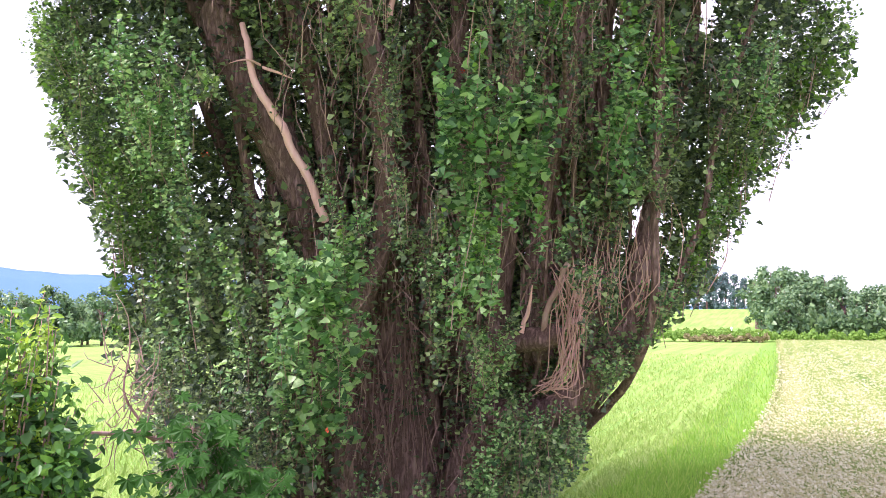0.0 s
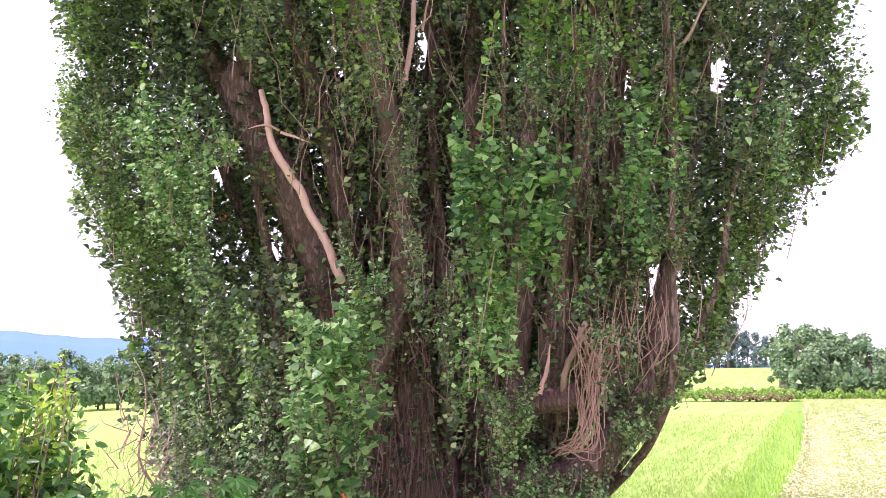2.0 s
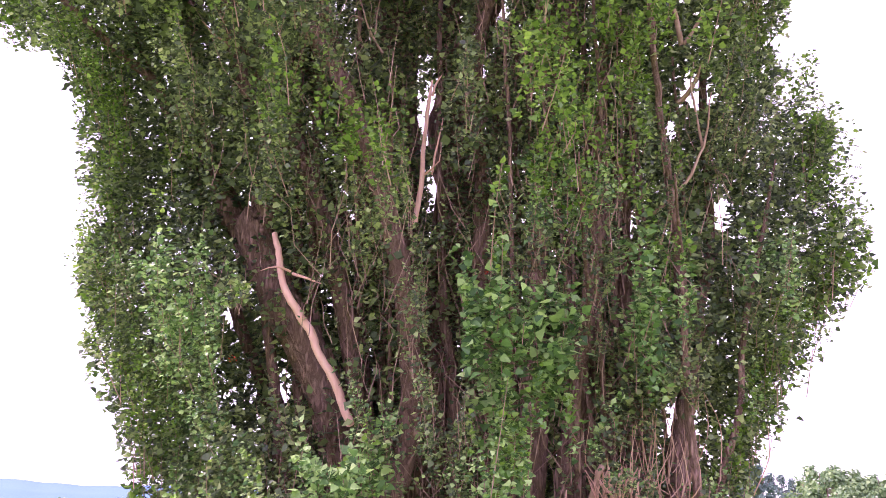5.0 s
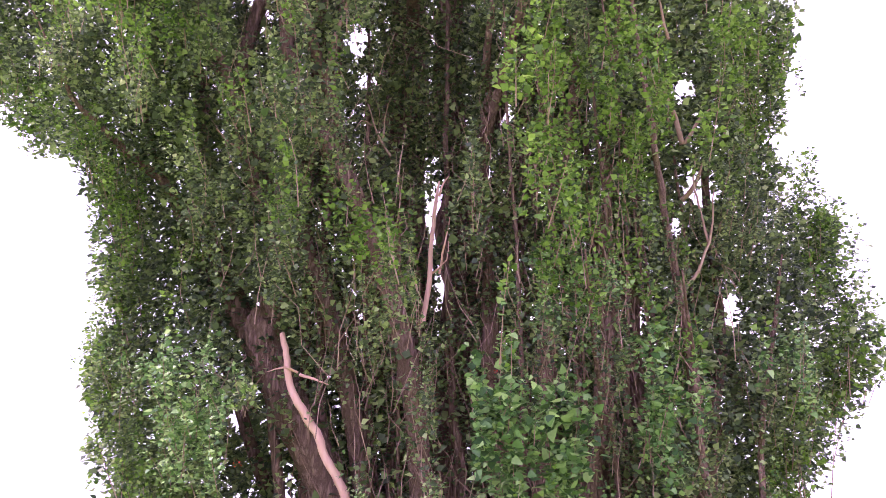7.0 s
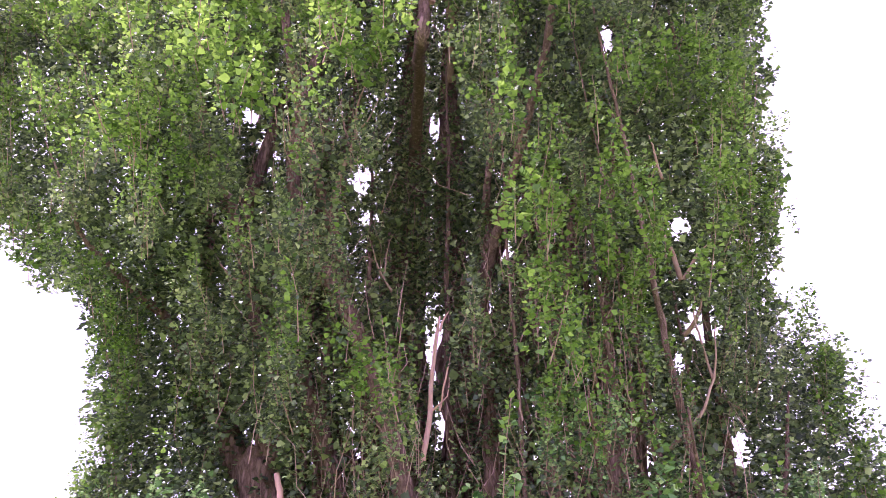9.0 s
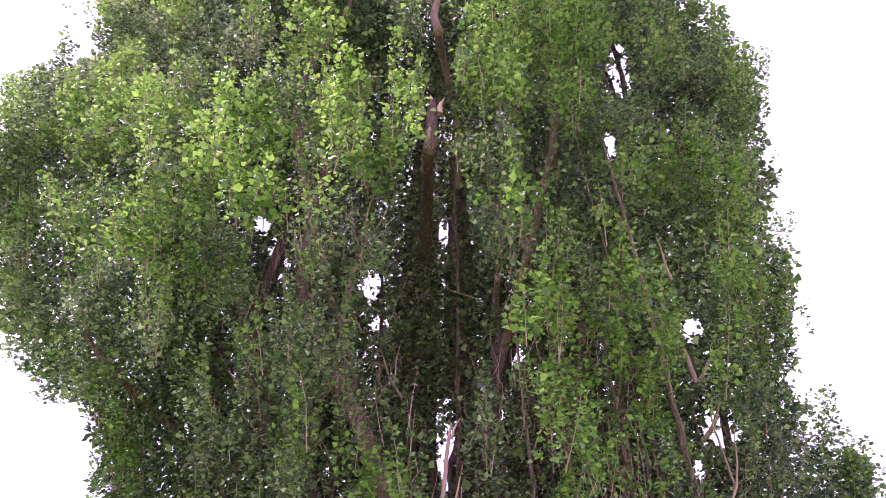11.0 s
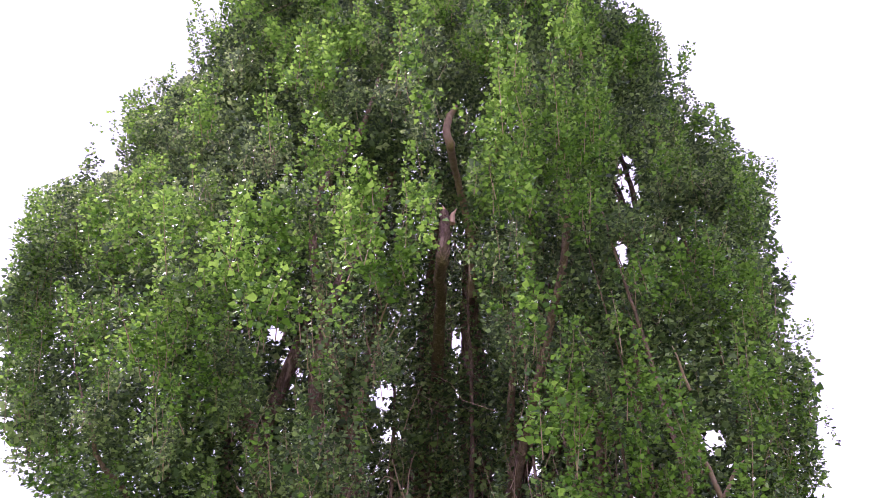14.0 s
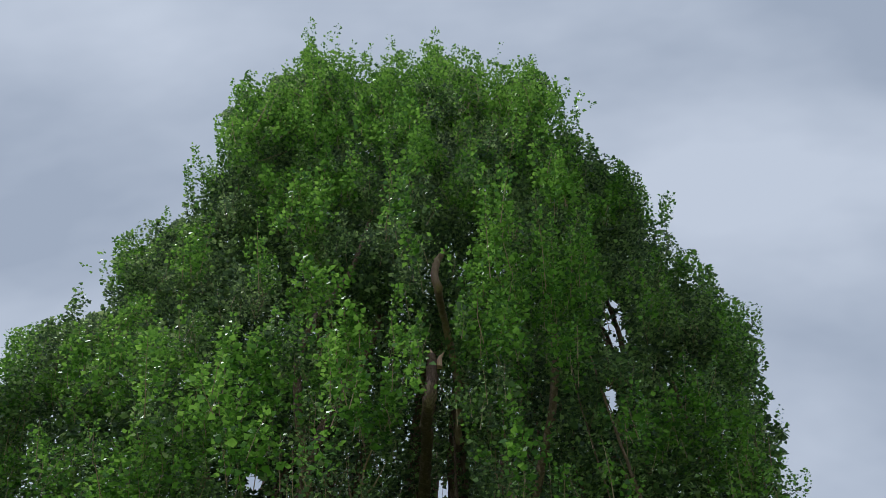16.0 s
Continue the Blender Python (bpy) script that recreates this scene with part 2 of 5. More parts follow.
def leaves(pos, tip, nor, size, shape=POPLAR, fold=0.18, droop=0.12):
    """Folded leaves: each has six corners and four triangles' worth of faces."""
    tip = tip / (np.linalg.norm(tip, axis=1)[:, None] + 1e-9)
    side = np.cross(tip, nor)
    side /= np.linalg.norm(side, axis=1)[:, None] + 1e-9
    up = np.cross(side, tip)
    s = size[:, None]
    cols = []
    for a, b, sgn in ((shape[0][0], 0, 1), (shape[1][0], shape[1][1], 1), (shape[2][0], shape[2][1], 1), (shape[3][0], 0, 1), (shape[2][0], shape[2][1], -1), (shape[1][0], shape[1][1], -1)):
        cols.append(pos + s * (a * tip + sgn * b * side + (fold * b - droop * a * a) * up))
    v = np.stack(cols, 1).reshape(-1, 3)
    k = np.arange(len(pos))[:, None] * 6
    q = np.concatenate([k + np.array([[0, 1, 2, 3]]), k + np.array([[0, 3, 4, 5]])])
    return v, q


def kites(pos, tip, nor, size, wide=0.43, fold=0.2, droop=0.12):
    """Small leaves of four corners, creased along the midrib."""
    tip = tip / (np.linalg.norm(tip, axis=1)[:, None] + 1e-9)
    side = np.cross(tip, nor)
    side /= np.linalg.norm(side, axis=1)[:, None] + 1e-9
    up = np.cross(side, tip)
    s = size[:, None]
    v = np.stack([pos, pos + s * (0.36 * tip + wide * side + fold * wide * up), pos + s * (tip - droop * up), pos + s * (0.36 * tip - wide * side + fold * wide * up)], 1).reshape(-1, 3)
    return v, np.arange(len(pos))[:, None] * 4 + np.array([[0, 1, 2, 3]])


def spot(bearing, rise, reach, z0=2.7):
    """A place by bearing and rise in degrees from the viewpoint over the bank, and its level distance."""
    b = radians(bearing)
    return np.array([reach * math.sin(b), reach * math.cos(b), z0 + reach * math.tan(radians(rise))])


def angles(p):
    """Bearing, rise and level distance of places, as spot() takes them."""
    h = np.hypot(p[:, 0], p[:, 1])
    return np.degrees(np.arctan2(p[:, 0], p[:, 1])), np.degrees(np.arctan2(p[:, 2] - 2.7, h)), h

# ---------------------------------------------------------------- ground and fields
def smooth(t):
    t = np.clip(t, 0, 1)
    return t * t * (3 - 2 * t)


def ground_z(x, y):
    h = np.hypot(x, y)
    z = 1.1 * (1 - smooth((h - 2.5) / 6.5))
    z = z - 3.2 * smooth((-x - 8) / 95)
    z = z + 7.5 * smooth((h - 121) / 150) * smooth((x + 10) / 40)
    return z


def field_material(name, low, high, along, bump=0.6, tint=None):
    """Grown crop seen from afar: fine tufts, patches and drilled rows along one bearing."""
    m, n, l, out = graph(name)
    co = n.new("ShaderNodeTexCoord")
    turn = n.new("ShaderNodeMapping")
    turn.inputs["Rotation"].default_value = (0, 0, radians(along))
    l.new(co.outputs["Object"], turn.inputs[0])
    rows = n.new("ShaderNodeMapping")
    rows.inputs["Scale"].default_value = (1.6, 0.03, 1)
    l.new(turn.outputs[0], rows.inputs[0])
    a = n.new("ShaderNodeTexNoise")
    a.inputs["Scale"].default_value = 1.0
    a.inputs["Detail"].default_value = 4
    l.new(rows.outputs[0], a.inputs["Vector"])
    b = n.new("ShaderNodeTexNoise")
    b.inputs["Scale"].default_value = 7
    b.inputs["Detail"].default_value = 8
    b.inputs["Roughness"].default_value = 0.7
    l.new(co.outputs["Object"], b.inputs["Vector"])
    c = n.new("ShaderNodeTexNoise")
    c.inputs["Scale"].default_value = 0.12
    c.inputs["Detail"].default_value = 4
    l.new(co.outputs["Object"], c.inputs["Vector"])
    s = n.new("ShaderNodeMath")
    s.operation = "MULTIPLY_ADD"
    s.inputs[1].default_value = 1.7
    l.new(a.outputs[0], s.inputs[0])
    l.new(b.outputs[0], s.inputs[2])
    s2 = n.new("ShaderNodeMath")
    s2.operation = "MULTIPLY_ADD"
    l.new(c.outputs[0], s2.inputs[0])
    s2.inputs[1].default_value = 0.8
    l.new(s.outputs[0], s2.inputs[2])
    s3 = n.new("ShaderNodeMath")
    s3.operation = "MULTIPLY"
    s3.inputs[1].default_value = 0.286
    l.new(s2.outputs[0], s3.inputs[0])
    r = ramp(n, [(0.33, low), (0.66, high)] if tint is None else [(0.33, low), (0.5, tint), (0.66, high)])
    l.new(s3.outputs[0], r.inputs[0])
    d = n.new("ShaderNodeBsdfPrincipled")
    d.inputs["Roughness"].default_value = 0.9
    d.inputs["Specular IOR Level"].default_value = 0.1
    l.new(r.outputs[0], d.inputs["Base Color"])
    bp = n.new("ShaderNodeBump")
    bp.inputs["Strength"].default_value = bump
    bp.inputs["Distance"].default_value = 0.06
    l.new(b.outputs[0], bp.inputs["Height"])
    l.new(bp.outputs[0], d.inputs["Normal"])
    l.new(d.outputs[0], out.inputs[0])
    return m


M_MEADOW = field_material("meadow", (0.10, 0.22, 0.036), (0.29, 0.42, 0.11), 24.2)
M_VERGE = field_material("verge", (0.075, 0.17, 0.03), (0.22, 0.36, 0.07), 24.2)
M_BUCK = field_material("buckwheat_canopy", (0.08, 0.15, 0.026), (0.27, 0.275, 0.12), 24.2, 0.3, (0.165, 0.22, 0.055))
M_TRACK = field_material("dry_track", (0.22, 0.15, 0.07), (0.40, 0.32, 0.14), 0)
# forest greens replaced by blue: the air's haze is in this base colour
M_HILL_HAZED = field_material("hazed_hill_forest", (0.070, 0.145, 0.31), (0.095, 0.185, 0.37), 0, 0.0)
M_FLOWER = leaf_material("buckwheat_flower", [(0.0, (0.24, 0.30, 0.07)), (0.45, (0.47, 0.44, 0.26)), (1.0, (0.76, 0.73, 0.60))], 0.3, 0.8, gloss=0.1)
M_BLADE = leaf_material("grass_blade", [(0.0, (0.10, 0.24, 0.032)), (0.6, (0.23, 0.42, 0.070)), (1.0, (0.46, 0.50, 0.15))], 0.35, 0.6, gloss=0.15)
M_BLADE_LIGHT = leaf_material("crop_blade", [(0.0, (0.13, 0.24, 0.04)), (0.6, (0.28, 0.40, 0.11)), (1.0, (0.46, 0.54, 0.24))], 0.35, 0.6, gloss=0.15)
M_WEED = leaf_material("dry_weed", [(0.0, (0.12, 0.14, 0.05)), (0.6, (0.26, 0.22, 0.11)), (1.0, (0.36, 0.34, 0.16))], 0.2, 0.8)
M_HEDGE = leaf_material("weed_green", [(0.0, (0.07, 0.16, 0.03)), (0.6, (0.16, 0.30, 0.05)), (1.0, (0.28, 0.42, 0.10))], 0.3, 0.7)


def edge_x(y):
    """The gently bent side of the buckwheat, along the grass verge."""
    return 0.432 * y + 0.29 - 1.33 * np.exp(-(y / 0.833 - 12) / 14)


rings = np.concatenate([[0.0], np.geomspace(1.5, 4600, 70)])
spokes = np.arange(160) / 160 * 2 * math.pi
gx, gy = rings[:, None] * np.sin(spokes), rings[:, None] * np.cos(spokes)
gv = np.stack([gx, gy, ground_z(gx, gy)], -1).reshape(-1, 3)
gi, gj = np.meshgrid(np.arange(len(rings) - 1), np.arange(160), indexing="ij")
gk = (gj + 1) % 160
ground = new("ground", mesh_of("ground", gv, np.stack([gi * 160 + gj, gi * 160 + gk, (gi + 1) * 160 + gk, (gi + 1) * 160 + gj], -1).reshape(-1, 4)))
ground.data.materials.append(M_MEADOW)
tagged(ground, "bright green young crop field with faint drilled rows", "ground", kind="structure")

# verge strip between the two crops
vy = np.geomspace(6, 118, 60)
vw = np.linspace(0, 1, 7)
vx = edge_x(vy)[:, None] - 1.9 * (1 - vw[None]) + 0.5 * vw[None]
vyy = np.repeat(vy[:, None], 7, 1)
vv = np.stack([vx, vyy, ground_z(vx, vyy) + 0.02 + 0.05 * np.sin(vw * math.pi)[None]], -1).reshape(-1, 3)
ai, aj = np.meshgrid(np.arange(59), np.arange(6), indexing="ij")
verge = new("verge", mesh_of("verge", vv, np.stack([ai * 7 + aj, ai * 7 + aj + 1, (ai + 1) * 7 + aj + 1, (ai + 1) * 7 + aj], -1).reshape(-1, 4)))
verge.data.materials.append(M_VERGE)
tagged(verge, "strip of rank dark green grass between two crops", "verge", kind="structure")

# buckwheat canopy: a raised sheet with a skirt at its near side
rng = np.random.default_rng(5)
by = np.geomspace(7, 119, 130)
bw = np.concatenate([[0, 0.0], np.geomspace(0.08, 95, 90)])
bx = edge_x(by)[:, None] + bw[None]
byy = np.repeat(by[:, None], len(bw), 1)
bz = ground_z(bx, byy) + 0.42 + 0.05 * np.sin(bx * 2.1 + 0.5 * np.sin(byy)) * np.sin(byy * 1.7) + rng.uniform(-0.05, 0.05, bx.shape)
bz[:, 0] = ground_z(bx[:, 0], by)
bx[:, 1] += rng.uniform(-0.12, 0.12, len(by))
nb = len(bw)
ai, aj = np.meshgrid(np.arange(len(by) - 1), np.arange(nb - 1), indexing="ij")
buckwheat = thing("buckwheat_field", (8, 14, 0), "field of white-flowering buckwheat beside a grass verge", "crop field", kind="stuff")
part("canopy", mesh_of("canopy", np.stack([bx, byy, bz], -1).reshape(-1, 3), np.stack([ai * nb + aj, ai * nb + aj + 1, (ai + 1) * nb + aj + 1, (ai + 1) * nb + aj], -1).reshape(-1, 4)), M_BUCK, buckwheat, "dull green stems and leaves", "stuff")


def scatter(n, bearing, near, far, rng, power=1.0):
    """Places in a sector, denser where nearer."""
    b = np.radians(rng.uniform(*bearing, n))
    u = rng.uniform(0, 1, n) ** power
    h = 1 / (1 / near + u * (1 / far - 1 / near))
    return h * np.sin(b), h * np.cos(b), h


fx, fy, fh = scatter(100000, (14, 32.5), 9.5, 119, rng)
keep = fx > edge_x(fy) - 0.05 + rng.normal(0, 0.06, len(fx))
fx, fy, fh = fx[keep], fy[keep], fh[keep]
fp = np.stack([fx, fy, ground_z(fx, fy) + 0.42 + rng.uniform(-0.08, 0.12, len(fx))], 1)
size = rng.uniform(0.02, 0.05, len(fx)) * np.clip(fh / 26, 1, 2.2)
keep = rng.uniform(0, 1, len(fx)) < np.clip(fh / 24, 0.75, 1)
fx, fp, size = fx[keep], fp[keep], size[keep]
fv, fq = kites(fp, rng.normal(0, 1, (len(fx), 3)) * (1, 1, 0.4), rng.normal(0, 0.5, (len(fx), 3)) + (0, -0.5, 0.8), size * 1.15, 0.5, 0.3, 0.2)
part("bloom", mesh_of("bloom", fv, fq), M_FLOWER, buckwheat, "cream-white flower heads", "stuff")


def blades(n, bearing, near, far, test, height, rng, name, label, material, lean=0.35, wide=0.05):
    x, y, h = scatter(n, bearing, near, far, rng)
    k = test(x, y)
    x, y, h = x[k], y[k], h[k]
    p = np.stack([x, y, ground_z(x, y)], 1)
    up = rng.normal(0, lean, (len(x), 3)) * (1, 1, 0) + (0.05, 0, 1)
    v, q = kites(p, up, rng.normal(0, 1, (len(x), 3)) * (1, 1, 0.1) + (0, -0.8, 0), rng.uniform(*height, len(x)) * np.clip(h / 30, 1, 1.6), wide, 0.5, 0.3)
    ob = new(name, mesh_of(name, v, q))
    ob.data.materials.append(material)
    return tagged(ob, label, "grass", kind="stuff")


blades(60000, (8, 27), 8, 80, lambda x, y: (x > edge_x(y) - 1.85) & (x < edge_x(y) + 0.3), (0.10, 0.30), rng, "verge_grass", "tall rank grass along the field edge", M_BLADE)
blades(80000, (-4, 24), 9, 70, lambda x, y: (x < edge_x(y) - 1.1) & (np.sin((edge_x(y) - x) * 4.2 + 0.6 * np.sin(y * 0.7)) > -0.93), (0.07, 0.2), rng, "crop_blades", "pale green young crop blades", M_BLADE_LIGHT, 0.6, 0.11)
blades(22000, (-32, -3), 5, 40, lambda x, y: x < -1, (0.18, 0.4), rng, "meadow_grass", "bright green grass behind the shrubs", M_BLADE_LIGHT)


# ---------------------------------------------------------------- far hedge, trees and hill
def clump_mesh(name, seed, n, height, width, leaf, shape):
    """The crown of a far tree: clumps of leaves set round limbs, with an uneven outline and gaps."""
    rng = np.random.default_rng(seed)
    lobes = 26 if shape == "round" else 30
    cz = rng.uniform(0.18 if shape == "round" else 0.04, 0.95, lobes)
    if shape == "round":
        rad = np.sqrt(np.clip(1 - ((cz - 0.5) / 0.55) ** 2, 0.05, 1)) * width / 2
    else:
        rad = (1.02 - cz) * width / 2
    a = rng.uniform(0, 6.28, lobes)
    rr = rad * rng.uniform(0.35, 0.9, lobes)
    centre = np.stack([rr * np.cos(a), rr * np.sin(a), cz * height], 1)
    which = rng.integers(0, lobes, n)
    blob = rng.normal(0, 1, (n, 3))
    blob /= np.linalg.norm(blob, axis=1)[:, None]
    off = blob * rng.uniform(0.45, 1, (n, 1)) * (rng.uniform(0.1, 0.2, lobes)[which] * (width if shape == "round" else width * 0.7))[:, None]
    pos = centre[which] + off
    v, q = kites(pos, rng.normal(0, 1, (n, 3)), blob + (0, 0, 0.5), rng.uniform(0.6, 1.3, n) * leaf)
    me = mesh_of(name, v, q)
    return me


def trunk_mesh(height, radius, seed):
    rng = np.random.default_rng(seed)
    pile = Pile()
    bend = rng.normal(0, 0.05, 2) * height
    pile.add(*tube(curve_through([(0, 0, -0.3, radius * 1.3), (0, 0, height * 0.25, radius), (*bend * 0.5, height * 0.6, radius * 0.6), (*bend, height * 0.9, radius * 0.2)], 0.6), 8))
    for i in range(7):
        a, z = rng.uniform(0, 6.28), height * rng.uniform(0.22, 0.65)
        e = height * rng.uniform(0.15, 0.28)
        pile.add(*tube(curve_through([(*(bend * z / height), z, radius * 0.5), (math.cos(a) * e * 0.5, math.sin(a) * e * 0.5, z + e * 0.5, radius * 0.3), (math.cos(a) * e * 0.9, math.sin(a) * e * 0.9, z + e * 1.1, radius * 0.1)], 0.6), 5))
    return pile.mesh("trunk")


def far_tree(seed, height, width, leaf, shape, material, label, group):
    ob = thing("tree", (0, 0, 0), label, "tree", group)
    part("trunk", trunk_mesh(height, 0.18 + height * 0.006, seed), M_BARK, ob)
    part("crown", clump_mesh("crown", seed, 1650, height, width, leaf * 1.4, shape), material, ob, kind="stuff")
    return ob


def row_of_trees(kinds, spots):
    for i, (bearing, reach, z, scale, turn) in enumerate(spots):
        k = kinds[i % len(kinds)]
        b = radians(bearing)
        x, y = reach * math.sin(b), reach * math.cos(b)
        m = Matrix.Translation((x, y, float(ground_z(np.float64(x), np.float64(y))) + z)) @ pose(0, 0, 0, 0, 0, turn)
        c = copy_thing(k, m)
        c.scale = scale
    for k in kinds:
        for o in (*k.children_recursive, k):
            bpy.data.objects.remove(o)


rng = np.random.default_rng(11)
broad = [far_tree(20 + i, 13, 11, 0.55, "round", M_FAR_HAZED, "dense dark green broadleaf tree in a far wood", "trees of the far wood") for i in range(4)]
row_of_trees(broad, [(b + rng.uniform(-0.4, 0.4), 222 + rng.uniform(-9, 14), 0, [rng.uniform(0.95, 1.2)] * 3, rng.uniform(0, 360)) for b in np.arange(-36, 15, 0.95)])
copse = [far_tree(40 + i, 10, 7, 0.42, "round", M_FAR_HAZED, "leafy green tree in a field copse", "trees of the copse") for i in range(3)]
row_of_trees(copse, [(b + rng.uniform(-0.3, 0.3), 142 + rng.uniform(-6, 10), -0.5, [rng.uniform(0.8, 1.1)] * 3, rng.uniform(0, 360)) for b in np.arange(23.9, 37, 0.7)]
             + [(23.2, 160, -0.5, [1.3] * 3, 40), (24.5, 156, -0.5, [1.22] * 3, 170), (22.3, 166, -0.5, [1.1] * 3, 250), (25.4, 158, -0.5, [1.1] * 3, 300), (24.3, 131, 0, [0.62, 0.62, 0.72], 90)])
dark = [far_tree(60 + i, 15, 13, 0.6, "cone", M_CONIFER_HAZED, "conifer on a far rise, coloured blue-green by haze", "conifers on the rise") for i in range(2)]
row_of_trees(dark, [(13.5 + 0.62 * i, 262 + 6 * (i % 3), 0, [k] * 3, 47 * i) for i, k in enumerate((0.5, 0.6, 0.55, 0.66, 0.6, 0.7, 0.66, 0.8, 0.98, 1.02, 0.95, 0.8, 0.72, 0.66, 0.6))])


def weeds(name, label, material, n, bearing, reach, tall, rng, leaf=0.16):
    """A bank of weeds: leaves heaped along one line, uneven at the top."""
    b = rng.uniform(*bearing, n)
    h = rng.uniform(*reach, n)
    top = tall * (0.65 + 0.35 * np.sin(b * 3.1) * np.sin(b * 7.7 + 1)) * rng.uniform(0.2, 1, n) ** 0.6
    x, y = h * np.sin(np.radians(b)), h * np.cos(np.radians(b))
    p = np.stack([x, y, ground_z(x, y) + top], 1)
    v, q = leaves(p, rng.normal(0, 1, (n, 3)) + (0, 0, 0.6), rng.normal(0, 1, (n, 3)) + (0, -0.6, 0.6), rng.uniform(0.7, 1.5, n) * leaf)
    ob = new(name, mesh_of(name, v, q))
    ob.data.materials.append(material)
    return tagged(ob, label, "weeds", kind="stuff")


weeds("weed_bank", "bank of green weeds at the end of the fields", M_HEDGE, 14000, (10, 38), (119, 125), 1.9, rng, 0.3)
weeds("dry_weeds", "brown withered weeds at the field corner", M_WEED, 3200, (17.5, 23.0), (117, 120), 1.2, rng, 0.28)
weeds("rise_weeds", "green weeds along the foot of the rise", M_HEDGE, 5000, (14, 23.5), (140, 150), 1.4, rng, 0.3)

weeds("undergrowth", "dark undergrowth along the far wood", M_FAR_HAZED, 11000, (-37, 15), (207, 214), 9.0, rng, 0.85)
weeds("copse_undergrowth", "undergrowth beneath the copse", M_FAR_HAZED, 9000, (23.0, 37), (130, 139), 5.6, rng, 0.62)

# worn track up the rise
ty = np.linspace(126, 215, 20)
tx = np.stack([ty * math.tan(radians(22.55)), ty * math.tan(radians(23.4))], 1)
tyy = np.repeat(ty[:, None], 2, 1)
tv = np.stack([tx, tyy, ground_z(tx, tyy) + 0.12], -1).reshape(-1, 3)
k = np.arange(19)[:, None] * 2
track = new("track", mesh_of("track", tv, k + np.array([[0, 1, 3, 2]])))
track.data.materials.append(M_TRACK)
tagged(track, "dry brown track beside the copse", "track", kind="structure")

# white marker posts at the field's end
M_POST = rough_material("post_paint", [(0.3, (0.62, 0.62, 0.60)), (0.7, (0.8, 0.8, 0.78))], (1, 1, 1), 20, 3, 0.6, 0.1, 0.002)
for bearing, reach, tall in ((20.65, 122, 1.9), (22.35, 121, 1.1)):
    c = spot(bearing, 0, reach)
    z = float(ground_z(c[0], c[1]))
    post = thing("marker_post", (c[0], c[1], z), "white-painted marker post at the field's end", "post", "marker posts")
    part("shaft", (lambda p: (p.add(*tube(np.array([(c[0], c[1], z - 0.2, 0.07), (c[0], c[1], z + tall, 0.07)]), 8)), p.mesh("shaft"))[1])(Pile()), M_POST, post)
    part("cap", (lambda p: (p.add(*tube(np.array([(c[0], c[1], z + tall, 0.16), (c[0], c[1], z + tall + 0.25, 0.14)]), 8)), p.mesh("cap"))[1])(Pile()), M_POST, post)

# wooded ridge far away, its blue haze painted into the colour
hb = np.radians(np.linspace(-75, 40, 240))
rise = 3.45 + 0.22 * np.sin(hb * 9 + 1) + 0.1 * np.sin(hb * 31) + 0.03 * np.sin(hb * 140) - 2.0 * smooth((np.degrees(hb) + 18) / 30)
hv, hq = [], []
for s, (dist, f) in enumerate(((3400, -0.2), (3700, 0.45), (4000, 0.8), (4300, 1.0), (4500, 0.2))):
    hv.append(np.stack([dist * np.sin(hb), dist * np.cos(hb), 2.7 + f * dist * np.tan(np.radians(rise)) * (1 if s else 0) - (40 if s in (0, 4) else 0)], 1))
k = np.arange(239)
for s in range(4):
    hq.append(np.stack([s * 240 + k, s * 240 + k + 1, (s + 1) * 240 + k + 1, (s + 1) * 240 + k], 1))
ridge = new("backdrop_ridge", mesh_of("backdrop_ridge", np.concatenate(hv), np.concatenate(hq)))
ridge.data.materials.append(M_HILL_HAZED)
tagged(ridge, "long wooded ridge on the horizon, coloured with blue haze", "hill", kind="structure")

# ---------------------------------------------------------------- the poplar
AXIS = np.array([-0.55, 8.0])
CROWN_Z = (0.5, 2.6, 3.5, 4.5, 5.3, 6.7, 7.1, 8.2, 9.5, 12, 16, 18.5, 20.5)
CROWN_R = (1.75, 2.25, 2.75, 3.4, 3.6, 3.45, 3.85, 4.3, 4.95, 4.9, 4.65, 4.2, 3.1)
CROWN_X = (-0.9, -0.6, -0.15, 0.05, 0.1, -0.35, -0.7, -0.9, -0.75, -0.4, -0.3, -0.2, -0.2)
# the crown's outline, shaped to fit the camera's view: degrees off the middle to either side, over the tilt at which
# one looks up to it
TILT_L = (-18, -11, -5, -1, 3, 6.5, 9.5, 13.3, 17.5, 20.2, 23.6, 26.5, 29, 32.5, 36, 37.5, 40, 47, 52, 54.3, 57.6, 61, 61.9, 63.5, 65.6, 67.2, 69.4, 71.8, 76.5, 78.4, 79.4)
SIDE_L = (-18, -19.7, -22, -22.8, -22.3, -23.5, -24.8, -25.8, -26.7, -26.8, -25, -26.6, -25.8, -26.2, -27.2, -30, -31.8, -32.5, -32.4, -31.6, -30.8, -28.8, -25.2, -23.4, -23.9, -21, -18.2, -15.9, -15.4, -13.8, -11)
TILT_R = (-18, -11.3, -8.5, -6.5, -4.5, -1.1, 0.6, 3.1, 6.3, 10, 12.8, 15, 18.4, 21, 22.3, 25, 27.4, 29.5, 31.5, 35, 37.4, 42.7, 46.5, 50.3, 54.8, 58.7, 60.5, 62.9, 65.1, 68.4, 70.5, 73.3, 76, 78)
